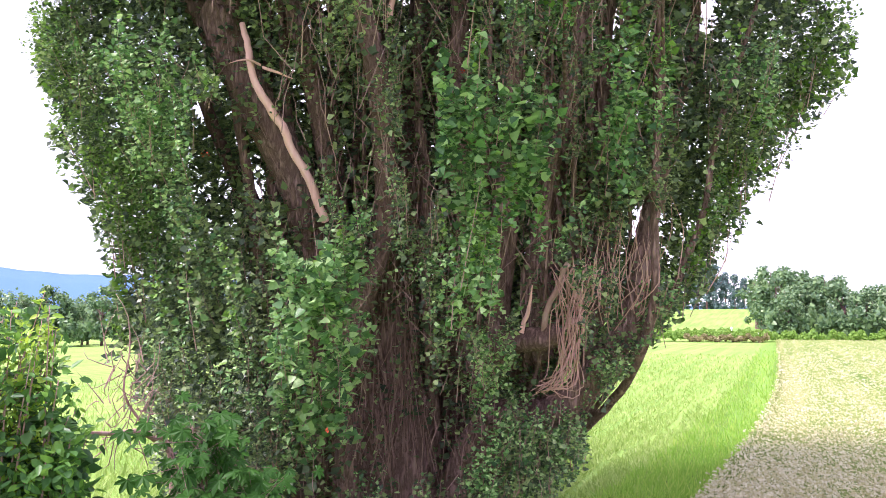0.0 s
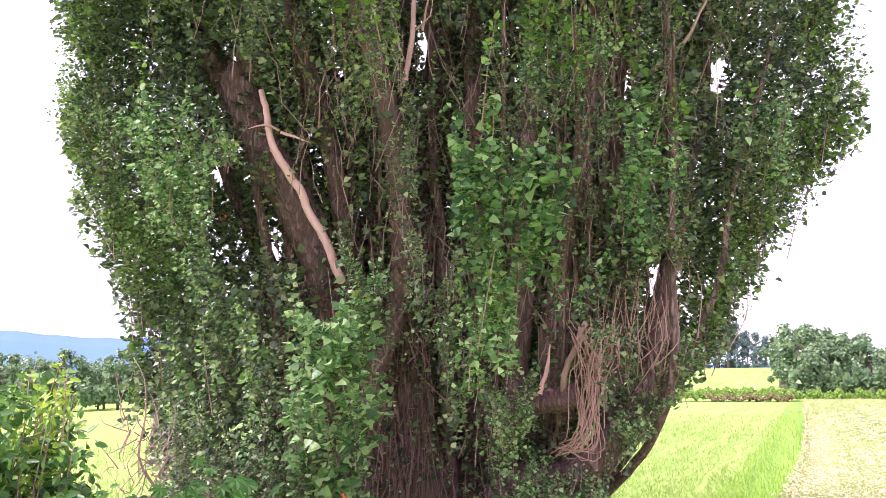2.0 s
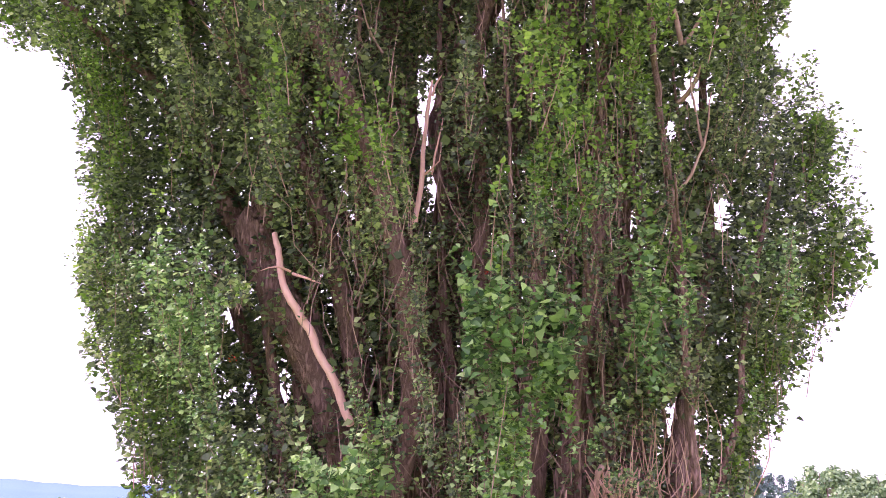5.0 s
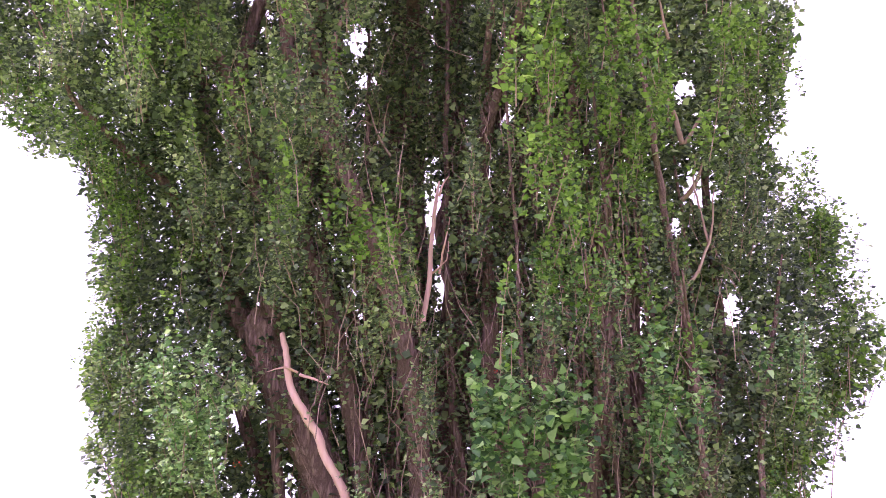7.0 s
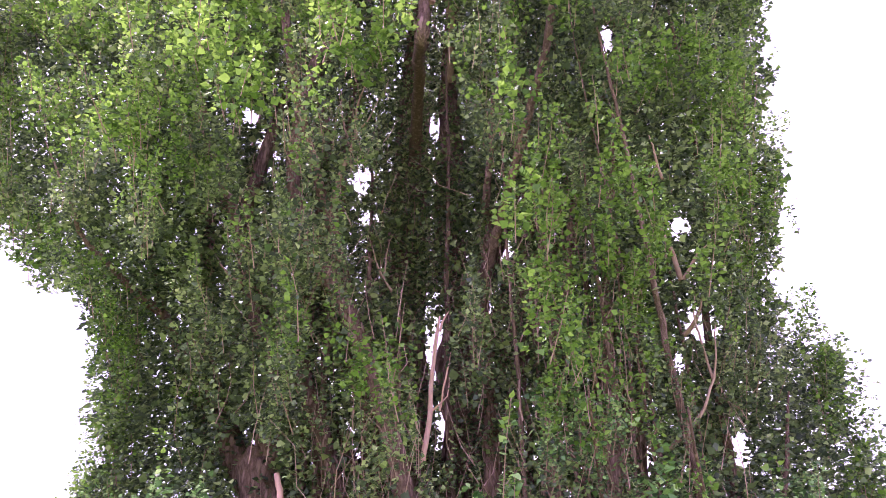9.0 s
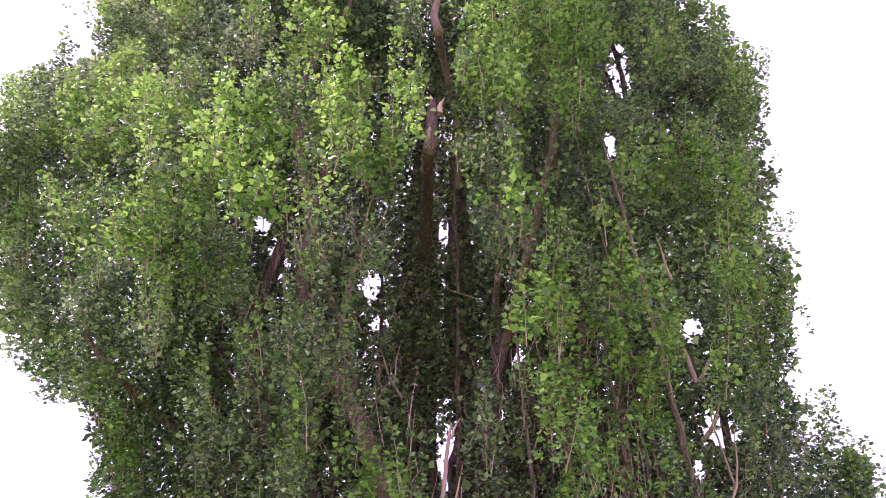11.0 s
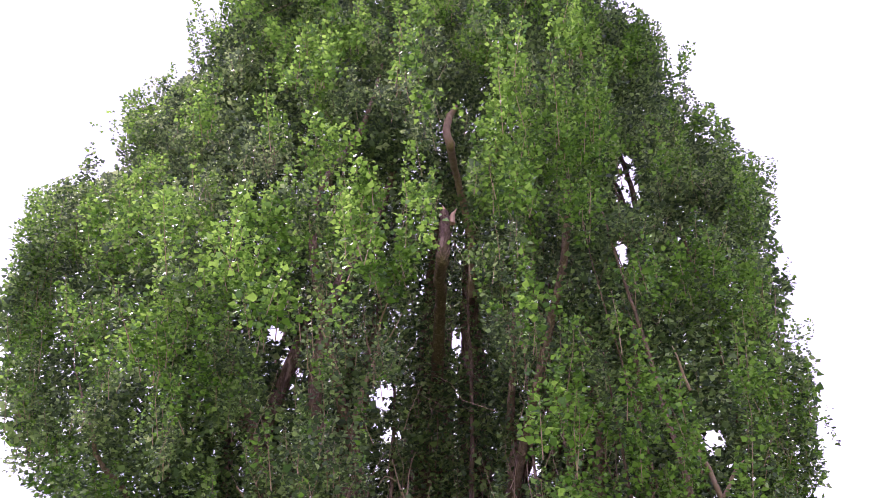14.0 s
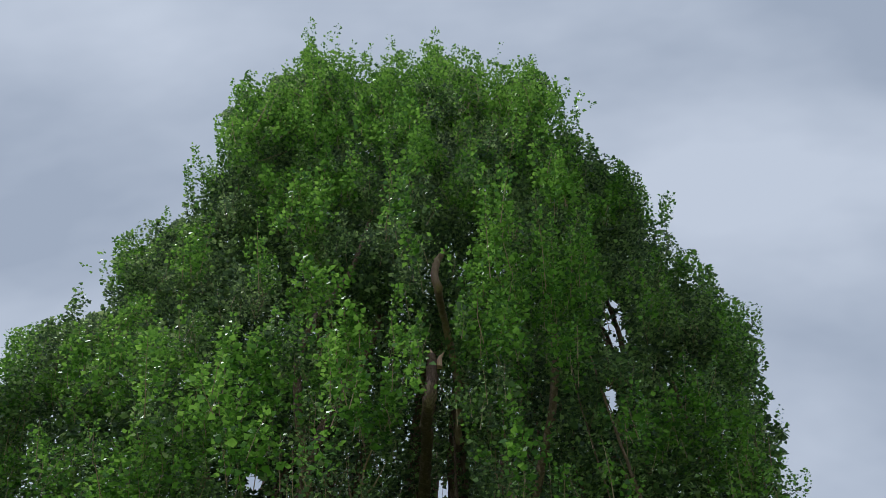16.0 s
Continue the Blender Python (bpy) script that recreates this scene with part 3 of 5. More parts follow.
SIDE_R = (5, 8.3, 10, 10.9, 12.6, 15.1, 17.1, 18.8, 20.7, 21.8, 23.5, 25.3, 26.7, 26.9, 25.1, 25.5, 25.0, 23.6, 21.3, 21.2, 22.2, 21.8, 20.3, 20.8, 20.5, 19.4, 17.1, 16.0, 14.0, 13.6, 10.9, 7.5, 8.0, 6.8)
# the ragged top, side by side
TOP_SIDE = (-16, -13.8, -10.9, -9.2, -7.2, -5.4, -3.6, -2.4, -0.3, 2.0, 2.9, 3.2, 5.0, 7.0, 8.1, 9)
TOP_TILT = (75.6, 77.4, 78.2, 79.8, 78.6, 76.8, 78.4, 77.4, 78.8, 77.8, 76.8, 75.0, 76.6, 76.6, 75.0, 73)
# level distance of the crown's front and of its rim
TILT_Y = (-18, -10, 0, 10, 20, 30, 40, 50, 60, 70, 75, 78, 82)
FRONT_Y = (6.2, 5.9, 5.6, 5.3, 5.0, 4.7, 4.4, 4.05, 3.75, 3.5, 3.4, 3.3, 3.15)
RIM_Y = (7.4, 7.2, 7.0, 7.0, 7.0, 6.8, 6.5, 6.1, 5.6, 4.9, 4.4, 4.0, 3.6)
# hollows and openings in the crown, placed to fit the camera's view: side and tilt in degrees, half-widths, and how far
# in they reach
OPENINGS = (
    (-2.6, 43, 3.3, 12.5, 6.9), (-2.9, 27, 1.3, 6, 6.9), (-7.6, 40, 1.5, 4.4, 6.4), (-1.5, 60, 1.1, 6, 5.0), (-2.9, -4.3, 2.2, 8.5, 7.2), (-1.6, 14, 1.3, 7, 7.0),
    (-10.3, 8, 1.7, 3.4, 6.65), (-12.3, 12, 1.9, 3.4, 6.6), (-14.2, 16.5, 1.9, 3.8, 6.5), (-15.4, 21.2, 1.9, 3.4, 6.5), (-16.4, 12, 1.9, 5, 6.9), (-16.8, 23.6, 1.6, 2.4, 6.7),
    (8, 0, 2.0, 5.5, 6.2), (9.5, -4.6, 1.7, 2.2, 6.2), (13.4, 0.5, 0.7, 3.2, 6.4), (4.9, 3.9, 0.8, 3.4, 7.0), (1.1, 22.8, 0.8, 5.2, 6.7), (-18.5, 37.8, 0.9, 4.0, 6.0), (-9.2, 14.5, 0.6, 3.0, 6.6), (-15.2, 46.5, 1.2, 3, 6.2),
    (-1.5, 8.4, 0.8, 1.1, 99), (11.6, 17.4, 0.7, 2.0, 99), (14.8, 6.8, 1.2, 2.9, 99), (-17.5, 15.9, 0.7, 0.7, 99), (-0.4, -6.3, 0.4, 1.4, 99), (-2.5, 30.5, 0.85, 2.6, 99), (-2.1, 25, 0.6, 2.5, 99),
    (16.6, 31.6, 1.2, 1.4, 99), (14.8, 28.9, 0.6, 0.8, 99), (1.3, 33.5, 0.4, 0.8, 99), (3.7, 29.5, 0.6, 0.6, 99), (-1.8, 47.2, 0.75, 1.15, 99), (-7.6, 43.5, 1.0, 1.2, 99), (-7.3, 40.7, 0.7, 0.6, 99),
    (-14.2, 46.1, 0.7, 1.5, 99), (-15.3, 48.6, 0.8, 0.8, 99), (15.6, 38.9, 0.8, 1.0, 99), (2.8, 37.6, 0.8, 0.9, 99), (1.1, 36.4, 0.5, 0.6, 99), (18.2, 22.4, 0.8, 1.6, 99), (12, 22.3, 0.7, 1.6, 99),
    (11.4, 58.3, 0.9, 2.2, 99), (10.7, 52.9, 0.6, 1.2, 99), (-13.6, 10.5, 0.6, 1.2, 99))


def crown_radius(z):
    return np.interp(z, CROWN_Z, CROWN_R)


def crown_x(z):
    return np.interp(z, CROWN_Z, CROWN_X)


def cast(side, tilt, y):
    """A place by its side angle and tilt in degrees from the viewpoint, and its level distance ahead."""
    side, tilt, y = (np.asarray(k, dtype=float) for k in (side, tilt, y))
    return np.stack([y / np.cos(np.radians(tilt)) * np.tan(np.radians(side)), y + 0 * side, 2.7 + y * np.tan(np.radians(tilt))], -1)


def aim(p):
    """Side angle and tilt of places, as cast() takes them."""
    d = p - np.array([0, 0, 2.7])
    return np.degrees(np.arctan2(d[:, 0], np.hypot(d[:, 1], d[:, 2]))), np.degrees(np.arctan2(d[:, 2], d[:, 1]))


def Q(side, tilt, y, radius):
    return (*(float(k) for k in cast(side, tilt, y)), radius)


lattice = np.random.default_rng(77).uniform(0, 1, (97, 61, 2))


def uneven(u, v, layer=0):
    """Smooth random values between 0 and 1 over a sheet."""
    u, v = u % 96, v % 60
    i, j = u.astype(int), v.astype(int)
    a, b = smooth(u - i), smooth(v - j)
    g = lattice[:, :, layer]
    return (g[i, j] * (1 - a) + g[i + 1, j] * a) * (1 - b) + (g[i, j + 1] * (1 - a) + g[i + 1, j + 1] * a) * b


def closed(p, shrink=1.0, through_too=True):
    """True where a place lies in none of the crown's openings, whose edges are ragged."""
    b, e = aim(p)
    rag = 0.15 + 0.5 * uneven(b * 1.6 + 200, e * 1.1 + 300) + 1.2 * uneven(b * 7 + 700, e * 5 + 600, 1)
    ok = np.ones(len(p), dtype=bool)
    stray = uneven(b * 8 + 300, e * 7 + 100) * uneven(b * 5 + 80, e * 4 + 10, 1) > 0.54
    for ob, oe, wb, we, deep in OPENINGS:
        if through_too or deep < 99:
            ok &= (stray & (deep == 99)) | ~((((b - ob) / (wb * shrink)) ** 2 + ((e - oe) / (we * shrink)) ** 2 < (rag if deep == 99 else 0.5 + 0.5 * rag)) & (p[:, 1] < deep))
    return ok


def inside(p, margin=0.0):
    """True where a place lies within the crown's sides and under its top, as the camera sees them."""
    b, e = aim(p)
    rag = margin + 2.2 * (uneven(b * 0.9 + 50, e * 0.8 + 20) - 0.5)
    return (b > np.interp(e, TILT_L, SIDE_L) + rag) & (b < np.interp(e, TILT_R, SIDE_R) - rag) & (e < np.interp(b, TOP_SIDE, TOP_TILT) - 0.7 * rag)


def shoot_leaves(foot, way, length, leaf, gap, rng, bend=None):
    """Leaves set all round upright shoots: places, tips, normals, sizes and how far up the shoot each sits."""
    count = np.maximum(4, (length / gap).astype(int))
    i = np.repeat(np.arange(len(foot)), count)
    t = rng.uniform(0.06, 1.0, len(i)) ** 0.8
    pos = foot[i] + way[i] * (length[i] * t)[:, None]
    pos[:, 2] += 0.10 * length[i] * t * t
    a = rng.uniform(0, 2 * math.pi, len(i))
    ref = np.cross(way[i], np.array([[0.31, 0.95, 0.0]]))
    ref /= np.linalg.norm(ref, axis=1)[:, None] + 1e-9
    other = np.cross(way[i], ref)
    radial = ref * np.cos(a)[:, None] + other * np.sin(a)[:, None]
    size = leaf[i] * (0.55 + 0.75 * rng.uniform(0, 1, len(i)) ** 1.8) * (1.1 - 0.35 * t)
    pos = pos + radial * (size * rng.uniform(0.5, 1.2, len(i)) * (1.2 - 0.5 * t))[:, None]
    tip = radial * 0.9 + way[i] * (0.1 + 0.5 * t)[:, None] + rng.normal(0, 0.4, (len(i), 3))
    nor = rng.normal(0, 0.48, (len(i), 3)) + np.array([[-0.1, -0.3, 0.85]]) + radial * 0.15
    return pos, tip, nor, size, t


def tuft_shoots(mid, tall, wide, number, out, rng):
    """Feet, directions and lengths of the shoots of one upright tuft."""
    u = rng.uniform(-0.5, 0.35, number)
    off = rng.normal(0, 0.5, (number, 3)) * (wide, wide, 0)
    foot = mid + off + np.array([0, 0, 1.0]) * (u * tall)[:, None]
    way = np.array([0, 0, 1.0]) + out * rng.uniform(0.3, 0.9) + off * 1.5 + rng.normal(0, 0.2, (number, 3))
    way /= np.linalg.norm(way, axis=1)[:, None]
    return foot, way, tall * rng.uniform(0.35, 0.7, number)


def stalks(base, way, length, radius, rng, pile):
    for b, w, n in zip(base, way, length):
        mid = b + w * n * 0.55 + rng.normal(0, 0.02, 3)
        end = b + w * n + (0, 0, 0.1 * n)
        pile.add(*tube(np.array([(*(b - w * 0.05), radius), (*mid, radius * 0.7), (*end, radius * 0.3)]), 3, cap=False))


poplar = thing("poplar_tree", (AXIS[0], AXIS[1], 0.1), "huge old many-stemmed poplar with dense upright green foliage", "tree")
rng = np.random.default_rng(3)


def limb(name, points, sides=12, step=0.12, lumpy=0.05, label="", material=None, ridges=0):
    line = curve_through(points, step)
    line[:, :2] += np.cumsum(rng.normal(0, 0.006, (len(line), 2)), 0)
    pile = Pile()
    pile.add(*tube(line, sides, lumpy, rng, ridges=ridges))
    return part(name, pile.mesh(name), material or M_BARK, poplar, label), line


def P(bearing, rise, reach, radius):
    return (*spot(bearing, rise, reach), radius)


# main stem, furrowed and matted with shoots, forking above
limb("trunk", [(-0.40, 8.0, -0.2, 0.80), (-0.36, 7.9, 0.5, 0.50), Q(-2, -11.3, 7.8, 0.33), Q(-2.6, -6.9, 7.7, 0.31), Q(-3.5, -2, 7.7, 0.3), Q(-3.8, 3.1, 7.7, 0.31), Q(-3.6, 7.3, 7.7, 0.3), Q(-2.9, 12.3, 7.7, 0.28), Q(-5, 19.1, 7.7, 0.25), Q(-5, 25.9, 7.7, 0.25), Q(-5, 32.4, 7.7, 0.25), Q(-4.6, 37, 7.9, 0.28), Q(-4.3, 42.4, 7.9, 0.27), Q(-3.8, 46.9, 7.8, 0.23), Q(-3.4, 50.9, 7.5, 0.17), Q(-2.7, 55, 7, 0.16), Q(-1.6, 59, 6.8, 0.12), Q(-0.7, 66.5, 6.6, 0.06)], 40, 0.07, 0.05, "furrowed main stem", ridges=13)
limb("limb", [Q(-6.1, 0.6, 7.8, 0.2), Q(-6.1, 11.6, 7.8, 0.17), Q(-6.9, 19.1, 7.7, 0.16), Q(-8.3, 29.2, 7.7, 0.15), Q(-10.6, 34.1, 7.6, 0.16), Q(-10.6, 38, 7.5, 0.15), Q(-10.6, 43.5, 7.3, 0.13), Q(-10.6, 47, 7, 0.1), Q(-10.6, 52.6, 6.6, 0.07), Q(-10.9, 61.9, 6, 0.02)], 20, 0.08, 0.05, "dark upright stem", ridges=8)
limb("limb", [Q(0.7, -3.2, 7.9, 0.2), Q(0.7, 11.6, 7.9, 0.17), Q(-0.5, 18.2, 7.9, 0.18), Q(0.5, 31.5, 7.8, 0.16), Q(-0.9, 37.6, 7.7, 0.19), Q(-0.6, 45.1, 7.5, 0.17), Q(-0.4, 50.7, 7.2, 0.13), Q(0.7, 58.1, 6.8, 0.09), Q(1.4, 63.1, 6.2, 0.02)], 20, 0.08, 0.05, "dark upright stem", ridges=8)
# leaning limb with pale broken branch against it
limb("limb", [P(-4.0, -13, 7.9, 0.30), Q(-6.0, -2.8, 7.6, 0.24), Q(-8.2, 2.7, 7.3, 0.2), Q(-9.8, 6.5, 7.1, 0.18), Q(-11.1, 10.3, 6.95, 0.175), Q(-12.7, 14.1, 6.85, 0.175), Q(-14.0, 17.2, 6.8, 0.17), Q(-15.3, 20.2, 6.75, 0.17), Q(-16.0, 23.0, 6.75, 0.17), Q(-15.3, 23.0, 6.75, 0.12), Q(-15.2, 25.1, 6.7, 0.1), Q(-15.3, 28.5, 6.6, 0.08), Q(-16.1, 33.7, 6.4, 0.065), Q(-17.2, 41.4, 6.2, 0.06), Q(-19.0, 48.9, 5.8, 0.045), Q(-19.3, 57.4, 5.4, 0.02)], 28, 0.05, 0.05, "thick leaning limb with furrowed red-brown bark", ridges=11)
limb("limb", [Q(-15.5, 20.7, 6.8, 0.14), Q(-16.7, 22.6, 6.9, 0.14), Q(-17.6, 25.2, 7, 0.12), Q(-18.7, 29.5, 7, 0.1), Q(-18.8, 34.7, 6.9, 0.09), Q(-18.3, 41.5, 6.7, 0.085), Q(-18.6, 41.1, 6.6, 0.08), Q(-18.4, 48.0, 6.2, 0.05), Q(-18.1, 54.8, 5.6, 0.02)], 18, 0.07, 0.05, "dark forking limb", ridges=9)
limb("limb", [Q(-17.9, 26.1, 6.9, 0.054), Q(-19.8, 30.4, 6.7, 0.051), Q(-21.6, 33.9, 6.5, 0.048), Q(-23.7, 36.0, 6.3, 0.042), Q(-25.3, 38.3, 6.1, 0.033), Q(-26.9, 40.7, 5.9, 0.024), Q(-27.4, 42.6, 5.7, 0.018), Q(-28.6, 47.9, 5.5, 0.006)], 14, 0.06, 0.06, "bare branch sweeping out", ridges=6)
limb("dead_branch", [Q(-8.7, 7.7, 6.55, 0.036), Q(-9.4, 9.1, 6.5, 0.039), Q(-10.4, 11.7, 6.42, 0.038), Q(-11.5, 14.8, 6.35, 0.037), Q(-12.5, 16.9, 6.3, 0.036), Q(-13.1, 18.2, 6.3, 0.031), Q(-13.3, 20.1, 6.3, 0.029), Q(-13.6, 22.1, 6.35, 0.024)], 10, 0.05, 0.08, "pale barkless broken branch", M_DEAD)
limb("dead_twig", [Q(-13.0, 19.0, 6.28, 0.015), Q(-12.2, 18.7, 6.2, 0.012), Q(-11.0, 18.2, 6.15, 0.004)], 5, 0.08, 0, "pale dead twig", M_DEAD)
limb("dead_twig", [Q(-13.1, 19.2, 6.28, 0.013), Q(-14.1, 19.6, 6.2, 0.009), Q(-15.3, 19.3, 6.15, 0.003)], 5, 0.08, 0, "pale dead twig", M_DEAD)
# straight stem beside the opening
limb("limb", [P(1.0, -14, 8.1, 0.28), Q(2.0, 3.1, 7.6, 0.18), Q(1.2, 17.8, 7, 0.1), Q(1.0, 18.2, 6.95, 0.09), Q(1.1, 23.3, 6.9, 0.085), Q(1.1, 27.0, 6.9, 0.08), Q(0.7, 32.3, 6.9, 0.075), Q(1.2, 33.7, 6.9, 0.07), Q(1.8, 40.8, 6.8, 0.06), Q(1.3, 40.8, 6.6, 0.05), Q(2.3, 49.6, 6, 0.02)], 16, 0.07, 0.05, "straight red-brown stem", ridges=9)
# low limb that sweeps out and turns up, with stems rising from it
limb("limb", [P(0.0, -17, 7.9, 0.34), Q(3.5, -8.1, 7.2, 0.204), Q(6.9, -7.0, 6.9, 0.145), Q(9.7, -5.9, 6.7, 0.128), Q(11.8, -3.4, 6.6, 0.111), Q(13.7, -0.7, 6.6, 0.102), Q(15.0, 2.2, 6.6, 0.0935), Q(15.4, 6.1, 6.6, 0.085), Q(16.3, 10.3, 6.6, 0.0765), Q(17.3, 15.9, 6.6, 0.055), Q(18.2, 23.1, 6.6, 0.044), Q(17.6, 32.9, 6.5, 0.038), Q(17.8, 41.2, 6.3, 0.0327), Q(17.1, 45.7, 6, 0.0268), Q(15.5, 55.0, 5.5, 0.0119)], 22, 0.06, 0.06, "low limb sweeping out and turning up", ridges=9)
limb("limb", [Q(10.6, -4.9, 6.7, 0.1), Q(11.1, -1.1, 6.8, 0.09), Q(11.6, 3.1, 6.85, 0.085), Q(12.0, 8.2, 6.9, 0.08), Q(11.6, 15.7, 6.9, 0.075), Q(11.6, 21.9, 6.9, 0.07), Q(12.0, 31.4, 6.8, 0.06), Q(12.3, 34.8, 6.6, 0.05), Q(12.9, 44.3, 6.3, 0.03), Q(12.0, 46.9, 6, 0.01)], 14, 0.07, 0.06, "dark stem rising from the low limb", ridges=7)
limb("limb", [Q(14.1, -0.7, 6.6, 0.042), Q(16.5, 1.4, 6.55, 0.036), Q(17.7, 4.4, 6.5, 0.033), Q(18.9, 8.2, 6.5, 0.03), Q(19.6, 14.5, 6.5, 0.027), Q(20.9, 21.3, 6.5, 0.021), Q(22.1, 27.1, 6.4, 0.0072)], 12, 0.07, 0.06, "outer stem rising from the low limb", ridges=6)
limb("limb", [Q(4.9, -3.6, 7.2, 0.14), Q(4.3, 0.6, 7.1, 0.12), Q(4.5, 5.6, 7, 0.11), Q(5.1, 13.7, 6.9, 0.1), Q(5.8, 23.2, 6.8, 0.09), Q(6.6, 31.4, 6.7, 0.08), Q(7.3, 34.2, 6.5, 0.06), Q(8.0, 42.6, 6.2, 0.04), Q(7.6, 47.2, 5.8, 0.012)], 14, 0.07, 0.06, "dark upright stem", ridges=7)
limb("limb", [Q(7.4, -2.8, 7, 0.12), Q(7.0, 3.1, 7, 0.11), Q(8.5, 10.3, 6.8, 0.09), Q(9.6, 16.6, 6.6, 0.08), Q(9.8, 20.6, 6.5, 0.07), Q(10.1, 26.1, 6.4, 0.06), Q(10.5, 37.0, 6, 0.045), Q(11.1, 42.4, 5.6, 0.035), Q(11.3, 47.8, 5.3, 0.012)], 14, 0.07, 0.06, "red-brown upright stem", ridges=7)
# sawn limb from which shoots hang
limb("limb", [Q(2.8, -3.2, 7.2, 0.15), Q(4.5, -1.6, 6.7, 0.11), Q(6.1, -1.2, 6.4, 0.1), Q(7.6, -1.1, 6.25, 0.095), Q(8.6, -0.5, 6.2, 0.08)], 16, 0.05, 0.1, "grey sawn-off limb", ridges=5)
limb("broken_stub", [Q(7.5, -0.8, 6.25, 0.028), Q(7.8, 1.2, 6.2, 0.0245), Q(8.6, 3.1, 6.15, 0.0224), Q(9.4, 4.5, 6.1, 0.021)], 9, 0.05, 0.08, "grey broken stub", M_TWIG)
limb("broken_stub", [Q(5.9, -0.7, 6.3, 0.0216), Q(6.5, 1.0, 6.25, 0.0168), Q(6.8, 2.9, 6.2, 0.0048)], 8, 0.05, 0.2, "splintered pinkish stub", M_DEAD)
limb("broken_stub", [Q(-4.9, 13.7, 6.7, 0.055), Q(-4.5, 15.1, 6.65, 0.05), Q(-4.3, 17.2, 6.6, 0.045), Q(-3.9, 18.0, 6.55, 0.02)], 9, 0.05, 0.1, "pale broken stub", M_TWIG)
limb("broken_stub", [Q(-3.6, 43.5, 7.6, 0.09), Q(-3.0, 48.0, 6.6, 0.07), Q(-2.4, 51.8, 5.5, 0.07), Q(-2.1, 53.3, 5, 0.075), Q(-1.9, 55.2, 5, 0.07), Q(-1.8, 56.6, 5, 0.06)], 10, 0.06, 0.12, "broken stem with a pale splintered tip", M_BARK)
limb("broken_tip", [Q(-1.8, 56.2, 4.98, 0.05), Q(-1.9, 56.8, 4.97, 0.03), Q(-2.1, 57.4, 4.96, 0.004)], 7, 0.04, 0.25, "pale splintered wood", M_DEAD)
limb("broken_tip", [Q(-1.7, 56.1, 4.97, 0.04), Q(-1.5, 56.7, 4.96, 0.022), Q(-1.2, 57.1, 4.95, 0.004)], 7, 0.04, 0.25, "pale splintered wood", M_DEAD)
limb("broken_stub", [Q(-0.6, 50.5, 7.0, 0.05), Q(-0.4, 55.0, 6.3, 0.05), Q(-0.9, 59.4, 5.5, 0.05), Q(-1.4, 61.5, 4.8, 0.056), Q(-1.4, 62.0, 4.6, 0.06), Q(-1.5, 63.1, 4.6, 0.055), Q(-1.3, 64.1, 4.6, 0.05), Q(-0.7, 64.9, 4.6, 0.02)], 9, 0.08, 0.12, "bare red-brown stub", M_TWIG)
# dead snag that stands in the opening
for pts in ([Q(-3.8, 22.5, 6.6, 0.03), Q(-3.1, 25.8, 6.6, 0.028), Q(-2.7, 28.7, 6.6, 0.024), Q(-2.4, 31.3, 6.6, 0.022), Q(-2.0, 33.1, 6.6, 0.01)], [Q(-2.2, 32.0, 6.6, 0.014), Q(-1.8, 33.0, 6.6, 0.01), Q(-1.5, 33.5, 6.6, 0.004)], [Q(-2.5, 26.2, 6.6, 0.012), Q(-1.9, 28.5, 6.5, 0.01), Q(-1.4, 30.4, 6.5, 0.004)], [Q(-3.0, 26.2, 6.6, 0.01), Q(-2.0, 27.2, 6.5, 0.006), Q(-1.7, 28.7, 6.5, 0.003)]):
    limb("dead_snag", pts, 6, 0.08, 0.05, "thin pinkish dead snag", M_DEAD)
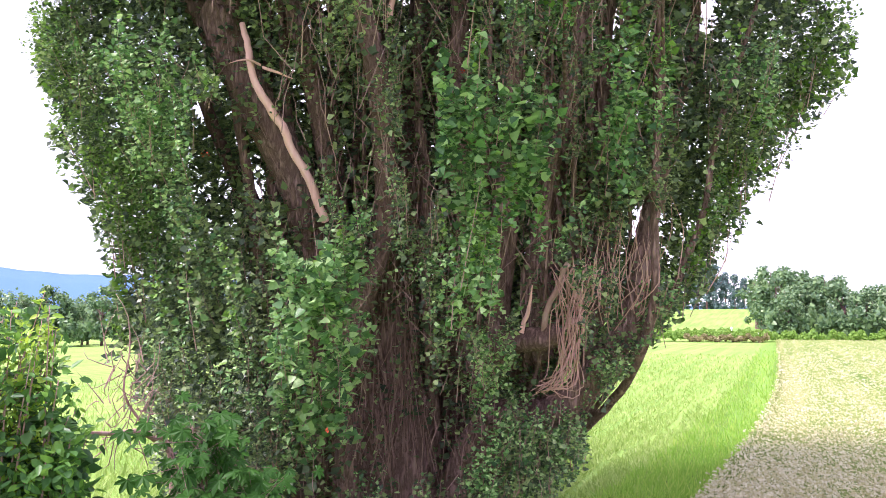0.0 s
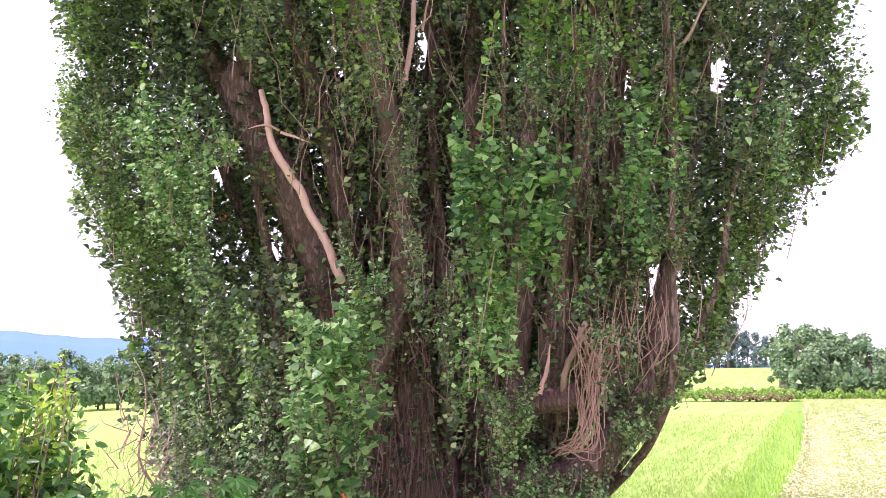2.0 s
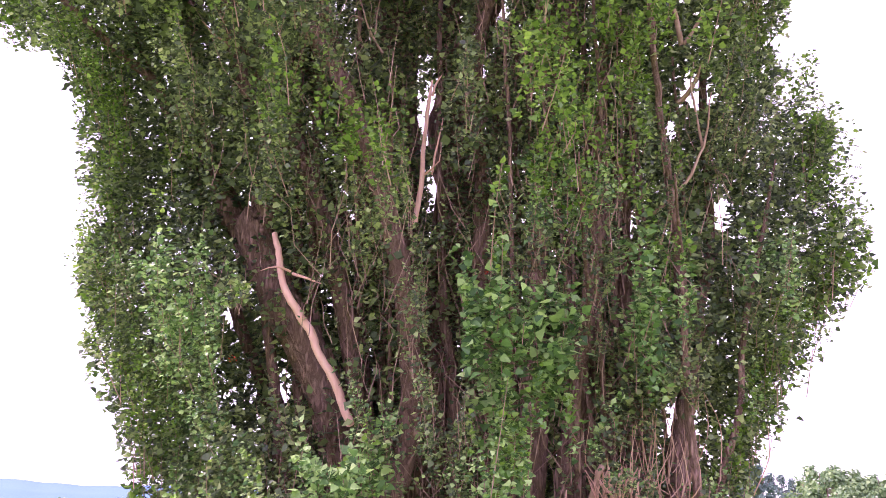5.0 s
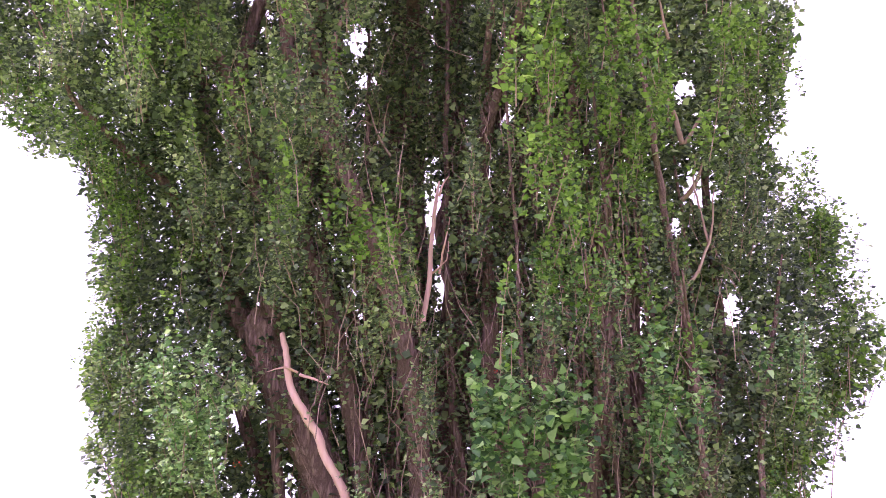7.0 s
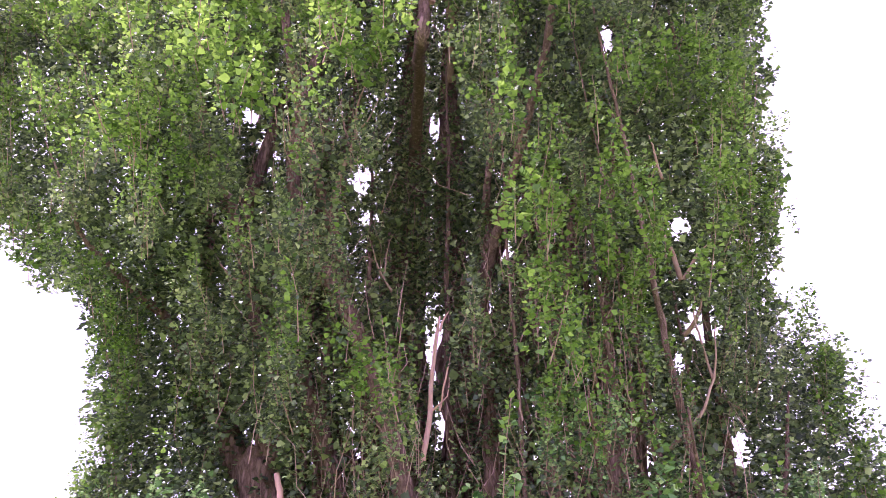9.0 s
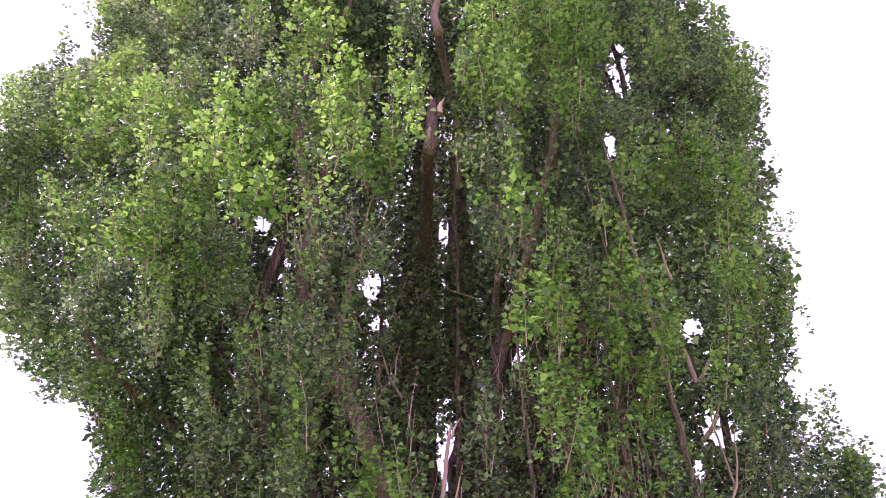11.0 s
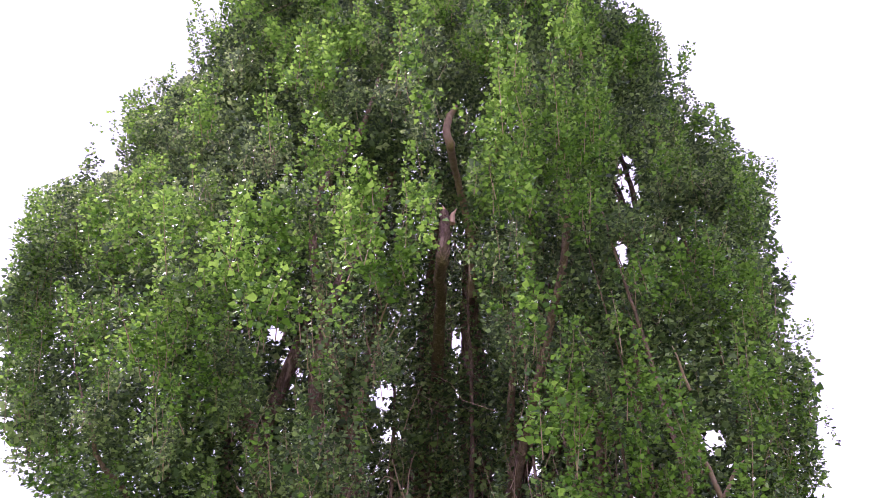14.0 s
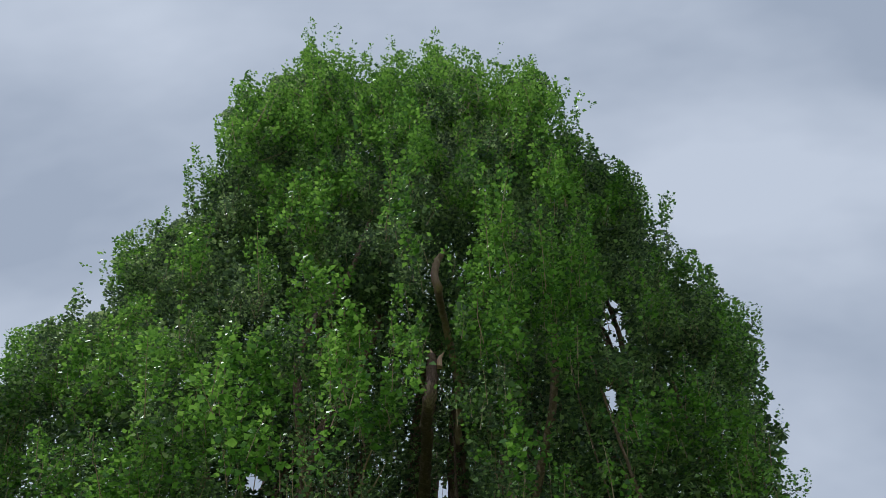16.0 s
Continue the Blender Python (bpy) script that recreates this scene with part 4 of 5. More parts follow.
# bare forked branches before the dark heart of the crown
FORKS = (
    [Q(-9.8, 41.8, 6.2, 0.03), Q(-8.9, 44.3, 6, 0.026), Q(-7.8, 47.1, 5.8, 0.022), Q(-7.5, 49.1, 5.6, 0.014), Q(-6.7, 51.0, 5.4, 0.005)], [Q(-7.8, 47.3, 5.8, 0.014), Q(-6.8, 48.0, 5.7, 0.01), Q(-5.9, 49.6, 5.6, 0.004)], [Q(-8.3, 46.3, 5.9, 0.012), Q(-8.6, 48.3, 5.8, 0.008), Q(-8.5, 50.3, 5.7, 0.004)],
    [Q(-5.7, 35.1, 6.5, 0.016), Q(-6.7, 37.0, 6.4, 0.012), Q(-7.2, 39.0, 6.3, 0.004)], [Q(-6.3, 36.2, 6.45, 0.012), Q(-6.0, 38.3, 6.4, 0.008), Q(-5.5, 39.5, 6.3, 0.003)], [Q(-6.9, 37.5, 6.4, 0.009), Q(-7.7, 37.9, 6.35, 0.006), Q(-8.2, 37.3, 6.3, 0.002)],
    [Q(15.6, 35.1, 5.6, 0.024), Q(14.9, 37.6, 5.5, 0.02), Q(14.2, 39.3, 5.4, 0.01)], [Q(15.6, 35.1, 5.6, 0.018), Q(16.5, 36.9, 5.5, 0.012), Q(17.2, 37.5, 5.45, 0.004)], [Q(15.4, 30.9, 5.9, 0.022), Q(16.3, 32.1, 5.8, 0.018), Q(16.7, 33.7, 5.7, 0.006)],
    [Q(14.6, 42.6, 5.2, 0.016), Q(14.0, 44.3, 5.1, 0.012), Q(13.6, 45.9, 5, 0.004)], [Q(-15.8, 35.8, 5.9, 0.014), Q(-17.2, 36.7, 5.8, 0.01), Q(-18.1, 37.8, 5.7, 0.004)], [Q(-13.5, 26.7, 6.2, 0.012), Q(-13.1, 28.6, 6.1, 0.008), Q(-13.2, 30.1, 6, 0.003)],
    [Q(-13.5, 26.4, 6.2, 0.014), Q(-13.2, 28.5, 6.15, 0.01), Q(-12.8, 30.9, 6.1, 0.004)], [Q(-12.2, 27.0, 6.3, 0.016), Q(-13.2, 28.7, 6.25, 0.01), Q(-13.8, 29.1, 6.2, 0.004)], [Q(13.6, 22.7, 5.9, 0.018), Q(15.9, 25.0, 5.8, 0.014), Q(17.3, 28.4, 5.7, 0.01), Q(17.7, 31.7, 5.6, 0.004)], [Q(17.0, 27.6, 5.75, 0.012), Q(16.2, 31.7, 5.7, 0.008), Q(16.4, 34.0, 5.6, 0.004)])
for pts in FORKS:
    limb("bare_branch", pts, 6, 0.08, 0.06, "bare pale brown branch", M_TWIG)

# bearing stems: ring by ring, fanning out below and upright above
RINGS = ((0.88, 17, 0.055), (0.60, 10, 0.085), (0.34, 6, 0.11))
HEIGHTS = (0.2, 1.2, 2.4, 3.6, 5.0, 6.6, 8.2, 9.8, 12.5, 16.0, 18.6)


def shoots_at(turn, share, z, rng):
    """Foot, direction and length of leafy shoots at the given places of the crown."""
    n = len(z)
    r = share * crown_radius(z)
    at = np.stack([crown_x(z) + r * np.cos(turn), AXIS[1] + r * np.sin(turn), z], 1)
    out = np.stack([np.cos(turn), np.sin(turn)], 1)
    way = rng.normal(0, 0.24, (n, 3)) + np.concatenate([out * rng.uniform(-0.05, 0.42, (n, 1)), np.full((n, 1), 0.95)], 1)
    way /= np.linalg.norm(way, axis=1)[:, None]
    return at, way, rng.uniform(0.4, 0.95, n)


for share, number, radius in RINGS:
    for s in range(number):
        turn = (s + rng.uniform(-0.3, 0.3)) / number * 2 * math.pi
        r = share * rng.uniform(0.94, 1.04)
        top = 19.6 - 1.8 * share ** 2 + rng.uniform(-0.8, 0.6)
        pts = []
        for z in HEIGHTS + (top,):
            if z > top:
                continue
            squeeze = np.interp(z, (0, 1.2, 2.4, 4.5, 7), (0.15, 0.4, 0.65, 0.85, 0.95))
            w = r * crown_radius(z) * squeeze * (1.0 if z < 8 else 0.82)
            wob = rng.normal(0, 0.08, 2)
            pts.append((crown_x(z) + w * math.cos(turn) + wob[0], AXIS[1] + w * math.sin(turn) + wob[1], z, radius * np.interp(z, (0, 2, 9, 18), (2.4, 1.35, 0.9, 0.25))))
        pts[-1] = (*pts[-1][:3], 0.008)
        ahead = math.sin(turn) < 0.3
        test = curve_through(pts, 0.3)
        if ahead and (~(closed(test[:, :3], 0.9) & inside(test[:, :3], 0.5)) & (test[:, 2] < 9.0)).any():  # none may cross the bare limbs in the camera's view
            pts = [q for q in pts if q[2] > 9.0]
            if len(pts) < 3:
                continue
            pts.insert(0, (pts[0][0] * 0.55 + crown_x(7.5) * 0.45, pts[0][1] * 0.45 + AXIS[1] * 0.55, 7.6, radius))
            pts.insert(0, (pts[0][0] * 0.3 + AXIS[0] * 0.7, AXIS[1] + 0.2, 5.4, radius * 1.2))
        side_of, rise_of, _ = angles(test[:, :3])
        if ((side_of > 8) & (rise_of < -1)).any():  # kept out of the view's lower right; the rest start near the low limb
            pts = [q for q in pts if q[2] > 3.0]
        if ahead and not closed(curve_through(pts, 0.3)[:, :3], 1.0, False).all():
            continue
        stem, line = limb("limb", pts, 10, 0.16, 0.06, "upright stem within the crown", ridges=5)
        half = math.pi / number * 1.15
        if share > 0.8:
            n, leaf, span = (0 if ahead else 620), 0.12, (0.66, 0.97)
        elif share > 0.5:
            n, leaf, span = 330, 0.10, (0.45, 0.7)
        else:
            n, leaf, span = 260, 0.10, (0.1, 0.5)
        if not n:
            continue
        z = rng.uniform(0.8, top + 0.3, n) if share > 0.5 else rng.uniform(4, top, n)
        ang = turn + rng.uniform(-half, half, n)
        u = ang % (2 * math.pi) * 4.6
        field = 0.65 * uneven(u / 0.62 + 0.3 * np.sin(z), z / 1.35) + 0.35 * uneven(u / 0.28, z / 0.6, 1)
        keep = field > rng.uniform(0.25, 0.45, n)
        ang, z = ang[keep], z[keep]
        at, way, length = shoots_at(ang, span[0] + (span[1] - span[0]) * rng.uniform(0, 1, len(z)), z, rng)
        keep = inside(at + way * length[:, None] * 0.6, 0.6)
        at, way, length = at[keep], way[keep], length[keep]
        if len(at) < 3:
            continue
        pos, tip, nor, size, t = shoot_leaves(at, way, length, np.full(len(at), leaf), 0.045, rng)
        k = closed(pos) & inside(pos, 0.3)
        v, q = kites(pos[k], tip[k], nor[k], size[k])
        part("foliage", mesh_of("foliage", v, q), M_LEAF, stem, "dense green leaves within the crown", "stuff")

# fuller sprays in lighter leaf colour, placed where the view shows lit foliage: side, tilt, half-widths in degrees,
# leaf length, how far they stand out
SPRAYS = (
    (3.2, 11.7, 4.4, 5.0, 0.085, 0.5), (-8.9, -1.6, 3.0, 7.6, 0.085, 0.5), (-19.6, 7.5, 3.4, 8.0, 0.058, 0.1), (14.5, 16.2, 3.2, 5.6, 0.065, 0.2), (-7.5, 14.0, 1.5, 5.4, 0.06, 0.2), (1.5, 3.0, 2.3, 3.0, 0.07, 0.3), (3.5, -8, 3.0, 5, 0.055, 0.2), (-20.5, 16.5, 3.2, 4, 0.06, 0.1),
    (6.4, 36.8, 2.8, 6.3, 0.085, 0.4), (12.8, 37.0, 2.7, 5.8, 0.085, 0.35), (-7.0, 30.3, 2.3, 3.8, 0.08, 0.2), (-24.0, 29, 1.7, 6.5, 0.065, 0.0), (18.9, 42.4, 1.4, 6.4, 0.075, 0.0),
    (-16.7, 54.2, 3.5, 5.4, 0.10, 0.4), (-6.6, 55.6, 4.0, 4.8, 0.095, 0.45), (4.6, 58.3, 4.8, 4.2, 0.09, 0.3), (15.0, 49.6, 4.6, 2.7, 0.085, 0.3), (5.8, 49.2, 3.0, 2.2, 0.085, 0.3), (-26.4, 56.4, 3.6, 3.4, 0.09, 0.1),
    (-10.9, 69.2, 4.2, 2.2, 0.10, 0.3), (-11.4, 63.0, 2.2, 2.6, 0.095, 0.3), (5.4, 62.6, 4.8, 2.0, 0.09, 0.25), (-22.4, 60.2, 2.2, 2.2, 0.09, 0.1), (11.8, 66.2, 1.6, 1.7, 0.09, 0.1), (-2.5, 72.5, 4, 2, 0.1, 0.2), (-17.5, 65.5, 3, 1.8, 0.095, 0.2),
    (-27.5, 50, 4.5, 3.6, 0.085, 0.15), (-22.2, 47, 2.6, 4.6, 0.08, 0.1), (-23.4, 56.6, 3.4, 2.4, 0.085, 0.15), (8.2, 69, 3.4, 2.4, 0.095, 0.2), (10.2, 61.2, 2.4, 2.6, 0.09, 0.15), (2.4, 67.4, 3, 2, 0.095, 0.2), (-21.4, 25.4, 2.8, 3.4, 0.06, 0.1), (8.4, 25.6, 3.4, 3.6, 0.065, 0.2), (21.4, 20.5, 2.6, 4.0, 0.06, 0.1), (-10, 74.6, 3, 1.6, 0.1, 0.2))
# single shoots that stand up from the top
SPIRES = ((-9.2, 81.2), (-10.4, 79.4), (-8.0, 79.6), (-13.2, 78.0), (-6.6, 79.2), (-3.8, 79.6), (-3.0, 78.8), (-0.4, 80.0), (-1.4, 79.0), (1.0, 79.0), (2.6, 78.3), (5.0, 78.0), (6.8, 77.8), (7.4, 76.4), (-14.8, 76.6), (-5.2, 78.2), (4.0, 76.6))


def in_spray(side, tilt):
    for b, e, wb, we, leaf, proud in SPRAYS:
        if ((side - b) / wb) ** 2 + ((tilt - e) / we) ** 2 < 1:
            return leaf, proud
    return None


def leafage(shoots, leaf, green, young, parent, name, label, gap, rng, tips_from=0.62, twig=0.0035, margin=0.1, fine=False):
    """One part of leaves, its lighter shoot tips and its twigs, from feet, directions and lengths of shoots."""
    foot, way, length = (np.concatenate([s[i] for s in shoots]) for i in range(3))
    pos, tip, nor, size, t = shoot_leaves(foot, way, length, np.concatenate(leaf), gap, rng)
    k = closed(pos) & inside(pos, margin)
    top = k & (t > tips_from + rng.uniform(-0.15, 0.3, len(t))) & (young is not None)
    low = k & ~top
    if low.sum() < 8 or (young and top.sum() < 8):
        return
    v, q = (leaves if young and not fine else kites)(pos[low], tip[low], nor[low], size[low])
    ob = part(name, mesh_of(name, v, q), green, parent, label, "stuff")
    if not young:
        return
    v, q = (kites if fine else leaves)(pos[top], tip[top], nor[top], size[top])
    part("tip_foliage", mesh_of("tip_foliage", v, q), young, ob, "young leaves at the shoot tips, coloured lighter where the crown catches light", "stuff")
    some = (rng.uniform(0, 1, len(foot)) < 0.35) & closed(foot + way * length[:, None] * 0.5, 1.0, False) & inside(foot + way * length[:, None], 0.0)
    if some.any():
        pile = Pile()
        stalks(foot[some], way[some], length[some], twig, rng, pile)
        part("twigwork", pile.mesh("twigwork"), M_TWIG, ob, "thin red-brown shoots", "stuff")


jitter = np.random.default_rng(19).uniform(-0.5, 0.5, (80, 40, 4))


def clump(side, tilt):
    """How far off the middle of its clump a place of the crown's front lies (1 at the edge), and how high in it (-1 to 1)."""
    front = float(np.interp(tilt, TILT_Y, FRONT_Y))
    wide_of = 0.56 if tilt < 45 else 0.8
    u = front / math.cos(radians(tilt)) * math.tan(radians(side)) / wide_of + 40
    v = (2.7 + front * math.tan(radians(tilt))) / float(np.interp(tilt, (0, 40, 60), (1.35, 1.25, 1.1)))
    best = (9.0, 0.0)
    for i in range(int(u) - 1, int(u) + 2):
        lift = jitter[i % 80, 0, 3] * 0.9
        for j in range(int(v) - 1, int(v) + 3):
            a, b, c, _ = jitter[i % 80, j % 40]
            du, dv = (u - i - 0.5 - 0.6 * a) / (0.60 + 0.3 * c), (v - lift - j - 0.6 * b) / (0.60 + 0.25 * c)
            wide = 1.0 if dv < 0.2 else 1.0 + 0.5 * (dv - 0.2)
            d = math.hypot(du * wide, dv)
            if d < best[0]:
                best = (d, dv)
    return best


# the crown's front: clumps of upright shoots with hollows between, over deeper layers of shaded leaves
cells, deeper = {}, {}
tilt = -16.0
while tilt < 79.8:
    front, rim = np.interp(tilt, TILT_Y, FRONT_Y), np.interp(tilt, TILT_Y, RIM_Y)
    far = front / math.cos(radians(tilt))
    step = math.degrees(0.17 / far)
    left, right = np.interp(tilt, TILT_L, SIDE_L), np.interp(tilt, TILT_R, SIDE_R)
    side = left + rng.uniform(0.3, 1.0) * step
    while side < right - 0.3 * step:
        b, e = side + rng.normal(0, 0.3) * step, tilt + rng.normal(0, 0.6)
        side += step
        s = np.clip((2 * b - left - right) / (right - left), -1, 1)
        y = rim - (rim - front) * math.sqrt(max(0.0, 1 - s * s))
        key = (int((tilt + 20) // 11), int((b + 36) // 11))
        off, lift = clump(b, e)
        swell = float(uneven(np.array(b / 5.0 + 30), np.array(e / 9.0 + 10)))
        spray = in_spray(b, e)
        for layer in range(5 if abs(s) > 0.5 else 4):
            if layer == 0 and off > (0.88 if spray else 0.74 if e < 35 else 0.64):
                continue
            if layer and rng.uniform() < (0.1 if abs(s) > 0.5 else 0.28):
                continue
            leaf = float(np.interp(e, (-10, 20, 45, 60, 75), (0.046, 0.046, 0.048, 0.050, 0.062)))
            inward = 0.55 * (1 - swell)
            if layer == 0:
                inward += 0.5 * off * off - 0.2 - (0.5 if e < 40 else 0.85) * lift + rng.uniform(-0.06, 0.06)
                if spray:
                    leaf, inward = spray[0] * (0.84 if e < 30 else 0.66), inward - spray[1] * 0.5
            else:
                inward += (1.15 if e < 35 else 1.6) + layer * rng.uniform(0.3, 0.65) if abs(s) < 0.5 else 0.3 + layer * rng.uniform(0.15, 0.4)
            mid = cast(b, e, y + inward * (1.0 if e < 60 else 0.85))
            tall, wide = (rng.uniform(0.45, 0.85), rng.uniform(0.05, 0.11)) if layer == 0 else (rng.uniform(0.6, 1.1), 0.25)
            out = np.array([s * 0.5, -1.0, 0.0]) * 0.6
            if layer == 0 and e > 45:
                tall, wide = tall * 0.8, wide * 1.7
            if e < 4 and b > 5:
                tall *= 0.6
            more = ((y + inward) / front) ** 1.6
            shoots = tuft_shoots(mid, tall, wide, int(more * rng.uniform(3, 6)) if layer == 0 else int(more * (6 if layer == 1 else 4)), out, rng)
            kind = 0 if layer else (1 if spray else 0) + (2 if lift > rng.uniform(-0.3, 0.7) else 0)
            book = (deeper if layer else cells).setdefault((*key, kind), ([], []))
            book[0].append(shoots)
            book[1].append(np.full(len(shoots[0]), leaf * rng.uniform(0.85, 1.15)))
    tilt += math.degrees(0.19 * math.cos(radians(tilt)) / far) + 0.28

for (row, column, kind), (shoots, leaf) in cells.items():
    low = row < 4
    # sprays and clump tops take the lighter colour, painting in the light they catch
    bright = M_LEAF_BIG_LIT if low else M_LEAF_YOUNG_LIT
    green = bright if kind % 2 else M_LEAF
    leafage(shoots, leaf, green, bright if kind else M_LEAF, poplar, "leaf_spray" if kind % 2 else "foliage", "spray of large leaves coloured lighter, as if lit" if kind % 2 else "dense upright tufts of green leaves", 0.011 if kind % 2 else 0.009, rng, 0.75 - 0.2 * (kind > 1), fine=not (kind % 2 and low))
for (row, column, kind), (shoots, leaf) in deeper.items():
    leafage(shoots, [k * 1.55 for k in leaf], M_LEAF, None, poplar, "foliage", "shaded green leaves within the crown", 0.031, rng)
for side, tilt in SPIRES:
    front = float(np.interp(tilt, TILT_Y, FRONT_Y)) + 0.2
    shoots, leaf = [], []
    for k in range(5):
        e = tilt - 0.75 * (k + 0.6)
        got = tuft_shoots(cast(side + rng.normal(0, 0.35), e, front), 1.5, 0.12 + 0.05 * k, 6 + 2 * k, np.zeros(3), rng)
        shoots.append(got)
        leaf.append(np.full(len(got[0]), 0.075))
    leafage(shoots, leaf, M_LEAF_YOUNG_LIT, M_LEAF_YOUNG_LIT, poplar, "leaf_spray", "leafy shoots at the very top", 0.03, rng, 0.5, 0.006, -5, True)
# shaded leaves behind the stems in the heart of the crown
n = 38000
b, e = rng.uniform(-28, 25, n), rng.uniform(-2, 62, n)
at = cast(b, e, np.where((b > -9) & (b < 7), rng.uniform(8.4, 9.8, n), np.interp(e, TILT_Y, RIM_Y) + rng.uniform(0.5, 1.8, n)))
at = at[closed(at) & inside(at, 1.2)]
v, q = kites(at, rng.normal(0, 1, at.shape), rng.normal(0, 0.6, at.shape) + (0, -0.8, 0.4), rng.uniform(0.08, 0.14, len(at)))
part("foliage", mesh_of("foliage", v, q), M_LEAF, poplar, "shaded leaves in the heart of the crown", "stuff")
# thin veil of leafy twigs before the stems there
n = 330
foot = cast(rng.uniform(-6.5, 2.5, n), rng.uniform(30, 56, n), rng.uniform(7.0, 7.5, n))
way = rng.normal(0, 0.2, (n, 3)) + (0, -0.1, 1.0)
leafage([(foot, way / np.linalg.norm(way, axis=1)[:, None], rng.uniform(0.4, 0.9, n))], [rng.uniform(0.06, 0.085, n)], M_LEAF, M_LEAF, poplar, "foliage", "sparse shaded leaves before the stems", 0.035, rng, 0.6, 0.005)
# plumes: long single shoots that stand out from the clumps, row by row
PLUME_TILT = (-8, 6, 20, 34, 46, 56, 64, 70, 76.5)
for low, high in zip(PLUME_TILT, PLUME_TILT[1:]):
    shoots, leaf = [], []
    for i in range(190 if low > 30 else 110):
        e = rng.uniform(low, high)
        left, right = np.interp(e, TILT_L, SIDE_L) + 0.8, np.interp(e, TILT_R, SIDE_R) - 0.8
        b = rng.uniform(left, right)
        off, lift = clump(b, e)
        if off > 0.85 or lift < 0.15 or (in_spray(b, e) is None and i % 3):
            continue
        s = (2 * b - left - right) / (right - left)
        rim, front = np.interp(e, TILT_Y, RIM_Y), np.interp(e, TILT_Y, FRONT_Y)
        y = rim - (rim - front) * math.sqrt(1 - s * s) + 0.55 * (1 - float(uneven(np.array(b / 5.0 + 30), np.array(e / 9.0 + 10)))) - 0.35 - 0.5 * lift
        n = 1 + i % 2
        way = rng.normal(0, 0.12, (n, 3)) + np.array([s * 0.25, -0.25 - 0.2 * max(0, e) / 60, 1.0])
        way /= np.linalg.norm(way, axis=1)[:, None]
        shoots.append((cast(b, e, y) + rng.normal(0, 0.05, (n, 3)), way, rng.uniform(0.35, 0.75, n) * (1.0 if e < 60 else 1.5)))
        leaf.append(np.full(n, float(np.interp(e, (0, 40, 60, 76), (0.054, 0.056, 0.058, 0.070))) * rng.uniform(0.8, 1.25)))
    leafage(shoots, leaf, M_LEAF_BIG_LIT if high < 25 else M_LEAF_YOUNG_LIT, M_LEAF_YOUNG_LIT, poplar, "leaf_spray", "upright leafy shoots standing out from the crown", 0.011, rng, 0.55, 0.005, 0.0, high > 30)
# upright tufts that make the crown's outline ragged
for tilts, sides, sign in ((TILT_L, SIDE_L, -1), (TILT_R, SIDE_R, 1)):
    shoots, leaf = [], []
    for e in np.arange(2, 77, 0.8):
        e = e + rng.uniform(-0.4, 0.4)
        b = float(np.interp(e, tilts, sides)) - sign * rng.uniform(0.3, 1.6)
        y = float(np.interp(e, TILT_Y, RIM_Y)) - rng.uniform(0, 0.6)
        n = int(rng.uniform(3, 7))
        way = rng.normal(0, 0.14, (n, 3)) + np.array([sign * 0.22, -0.7 * e / 60, 1.0])
        way /= np.linalg.norm(way, axis=1)[:, None]
        shoots.append((cast(b, e - 0.8, y) + rng.normal(0, 0.09, (n, 3)), way, rng.uniform(0.3, 0.7, n) * (1.1 if e < 50 else 2.2)))
        leaf.append(np.full(n, float(np.interp(e, (0, 40, 60, 76), (0.052, 0.055, 0.058, 0.070)))))
    leafage(shoots, leaf, M_LEAF, M_LEAF_YOUNG_LIT, poplar, "leaf_spray", "upright leafy shoots at the crown's edge", 0.012, rng, 0.5, 0.005, -2.4, True)
# leafy shoots on and under the low limb
shoots, leaf = [], []
for i in range(120):
    k = i % 3
    b, e = (rng.uniform(4.5, 9.8), rng.uniform(-13, -7.6)) if k else (rng.uniform(10.5, 16.5), 0)
    if not k:
        e = np.interp(b, (10.5, 13, 16.5), (-6.0, -3.2, 2.0)) + rng.normal(0, 0.8)
    shoots.append(tuft_shoots(cast(b, e, 6.2 + rng.uniform(0, 0.5)), rng.uniform(0.2, 0.45), 0.1, 4, np.array([0.3, -0.3, 0]), rng))
    leaf.append(np.full(4, 0.042))
leafage(shoots, leaf, M_LEAF, M_LEAF_BIG_LIT, poplar, "leaf_spray", "small leafy shoots on the low limb", 0.012, rng, 0.55, 0.004, -0.4)
# single leafy shoots that stick out at the sides
for name_of, tilts, sides, sign in (("left", TILT_L, SIDE_L, -1), ("right", TILT_R, SIDE_R, 1)):
    shoots, leaf = [], []
    for i in range(150):
        e = rng.uniform(-4, 75)
        b = float(np.interp(e, tilts, sides)) - sign * rng.uniform(-0.1, 0.9)
        got = tuft_shoots(cast(b, e, float(np.interp(e, TILT_Y, RIM_Y)) - 0.3), rng.uniform(0.5, 0.9), 0.06, 2, np.array([sign * 1.2, 0, 0]), rng)
        shoots.append(got)
        leaf.append(np.full(2, float(np.interp(e, (0, 40, 75), (0.07, 0.09, 0.1)))))
    leafage(shoots, leaf, M_LEAF, M_LEAF_YOUNG_LIT, poplar, "foliage", "loose leafy shoots at the crown's edge", 0.022, rng, 0.5, 0.004, -0.6)

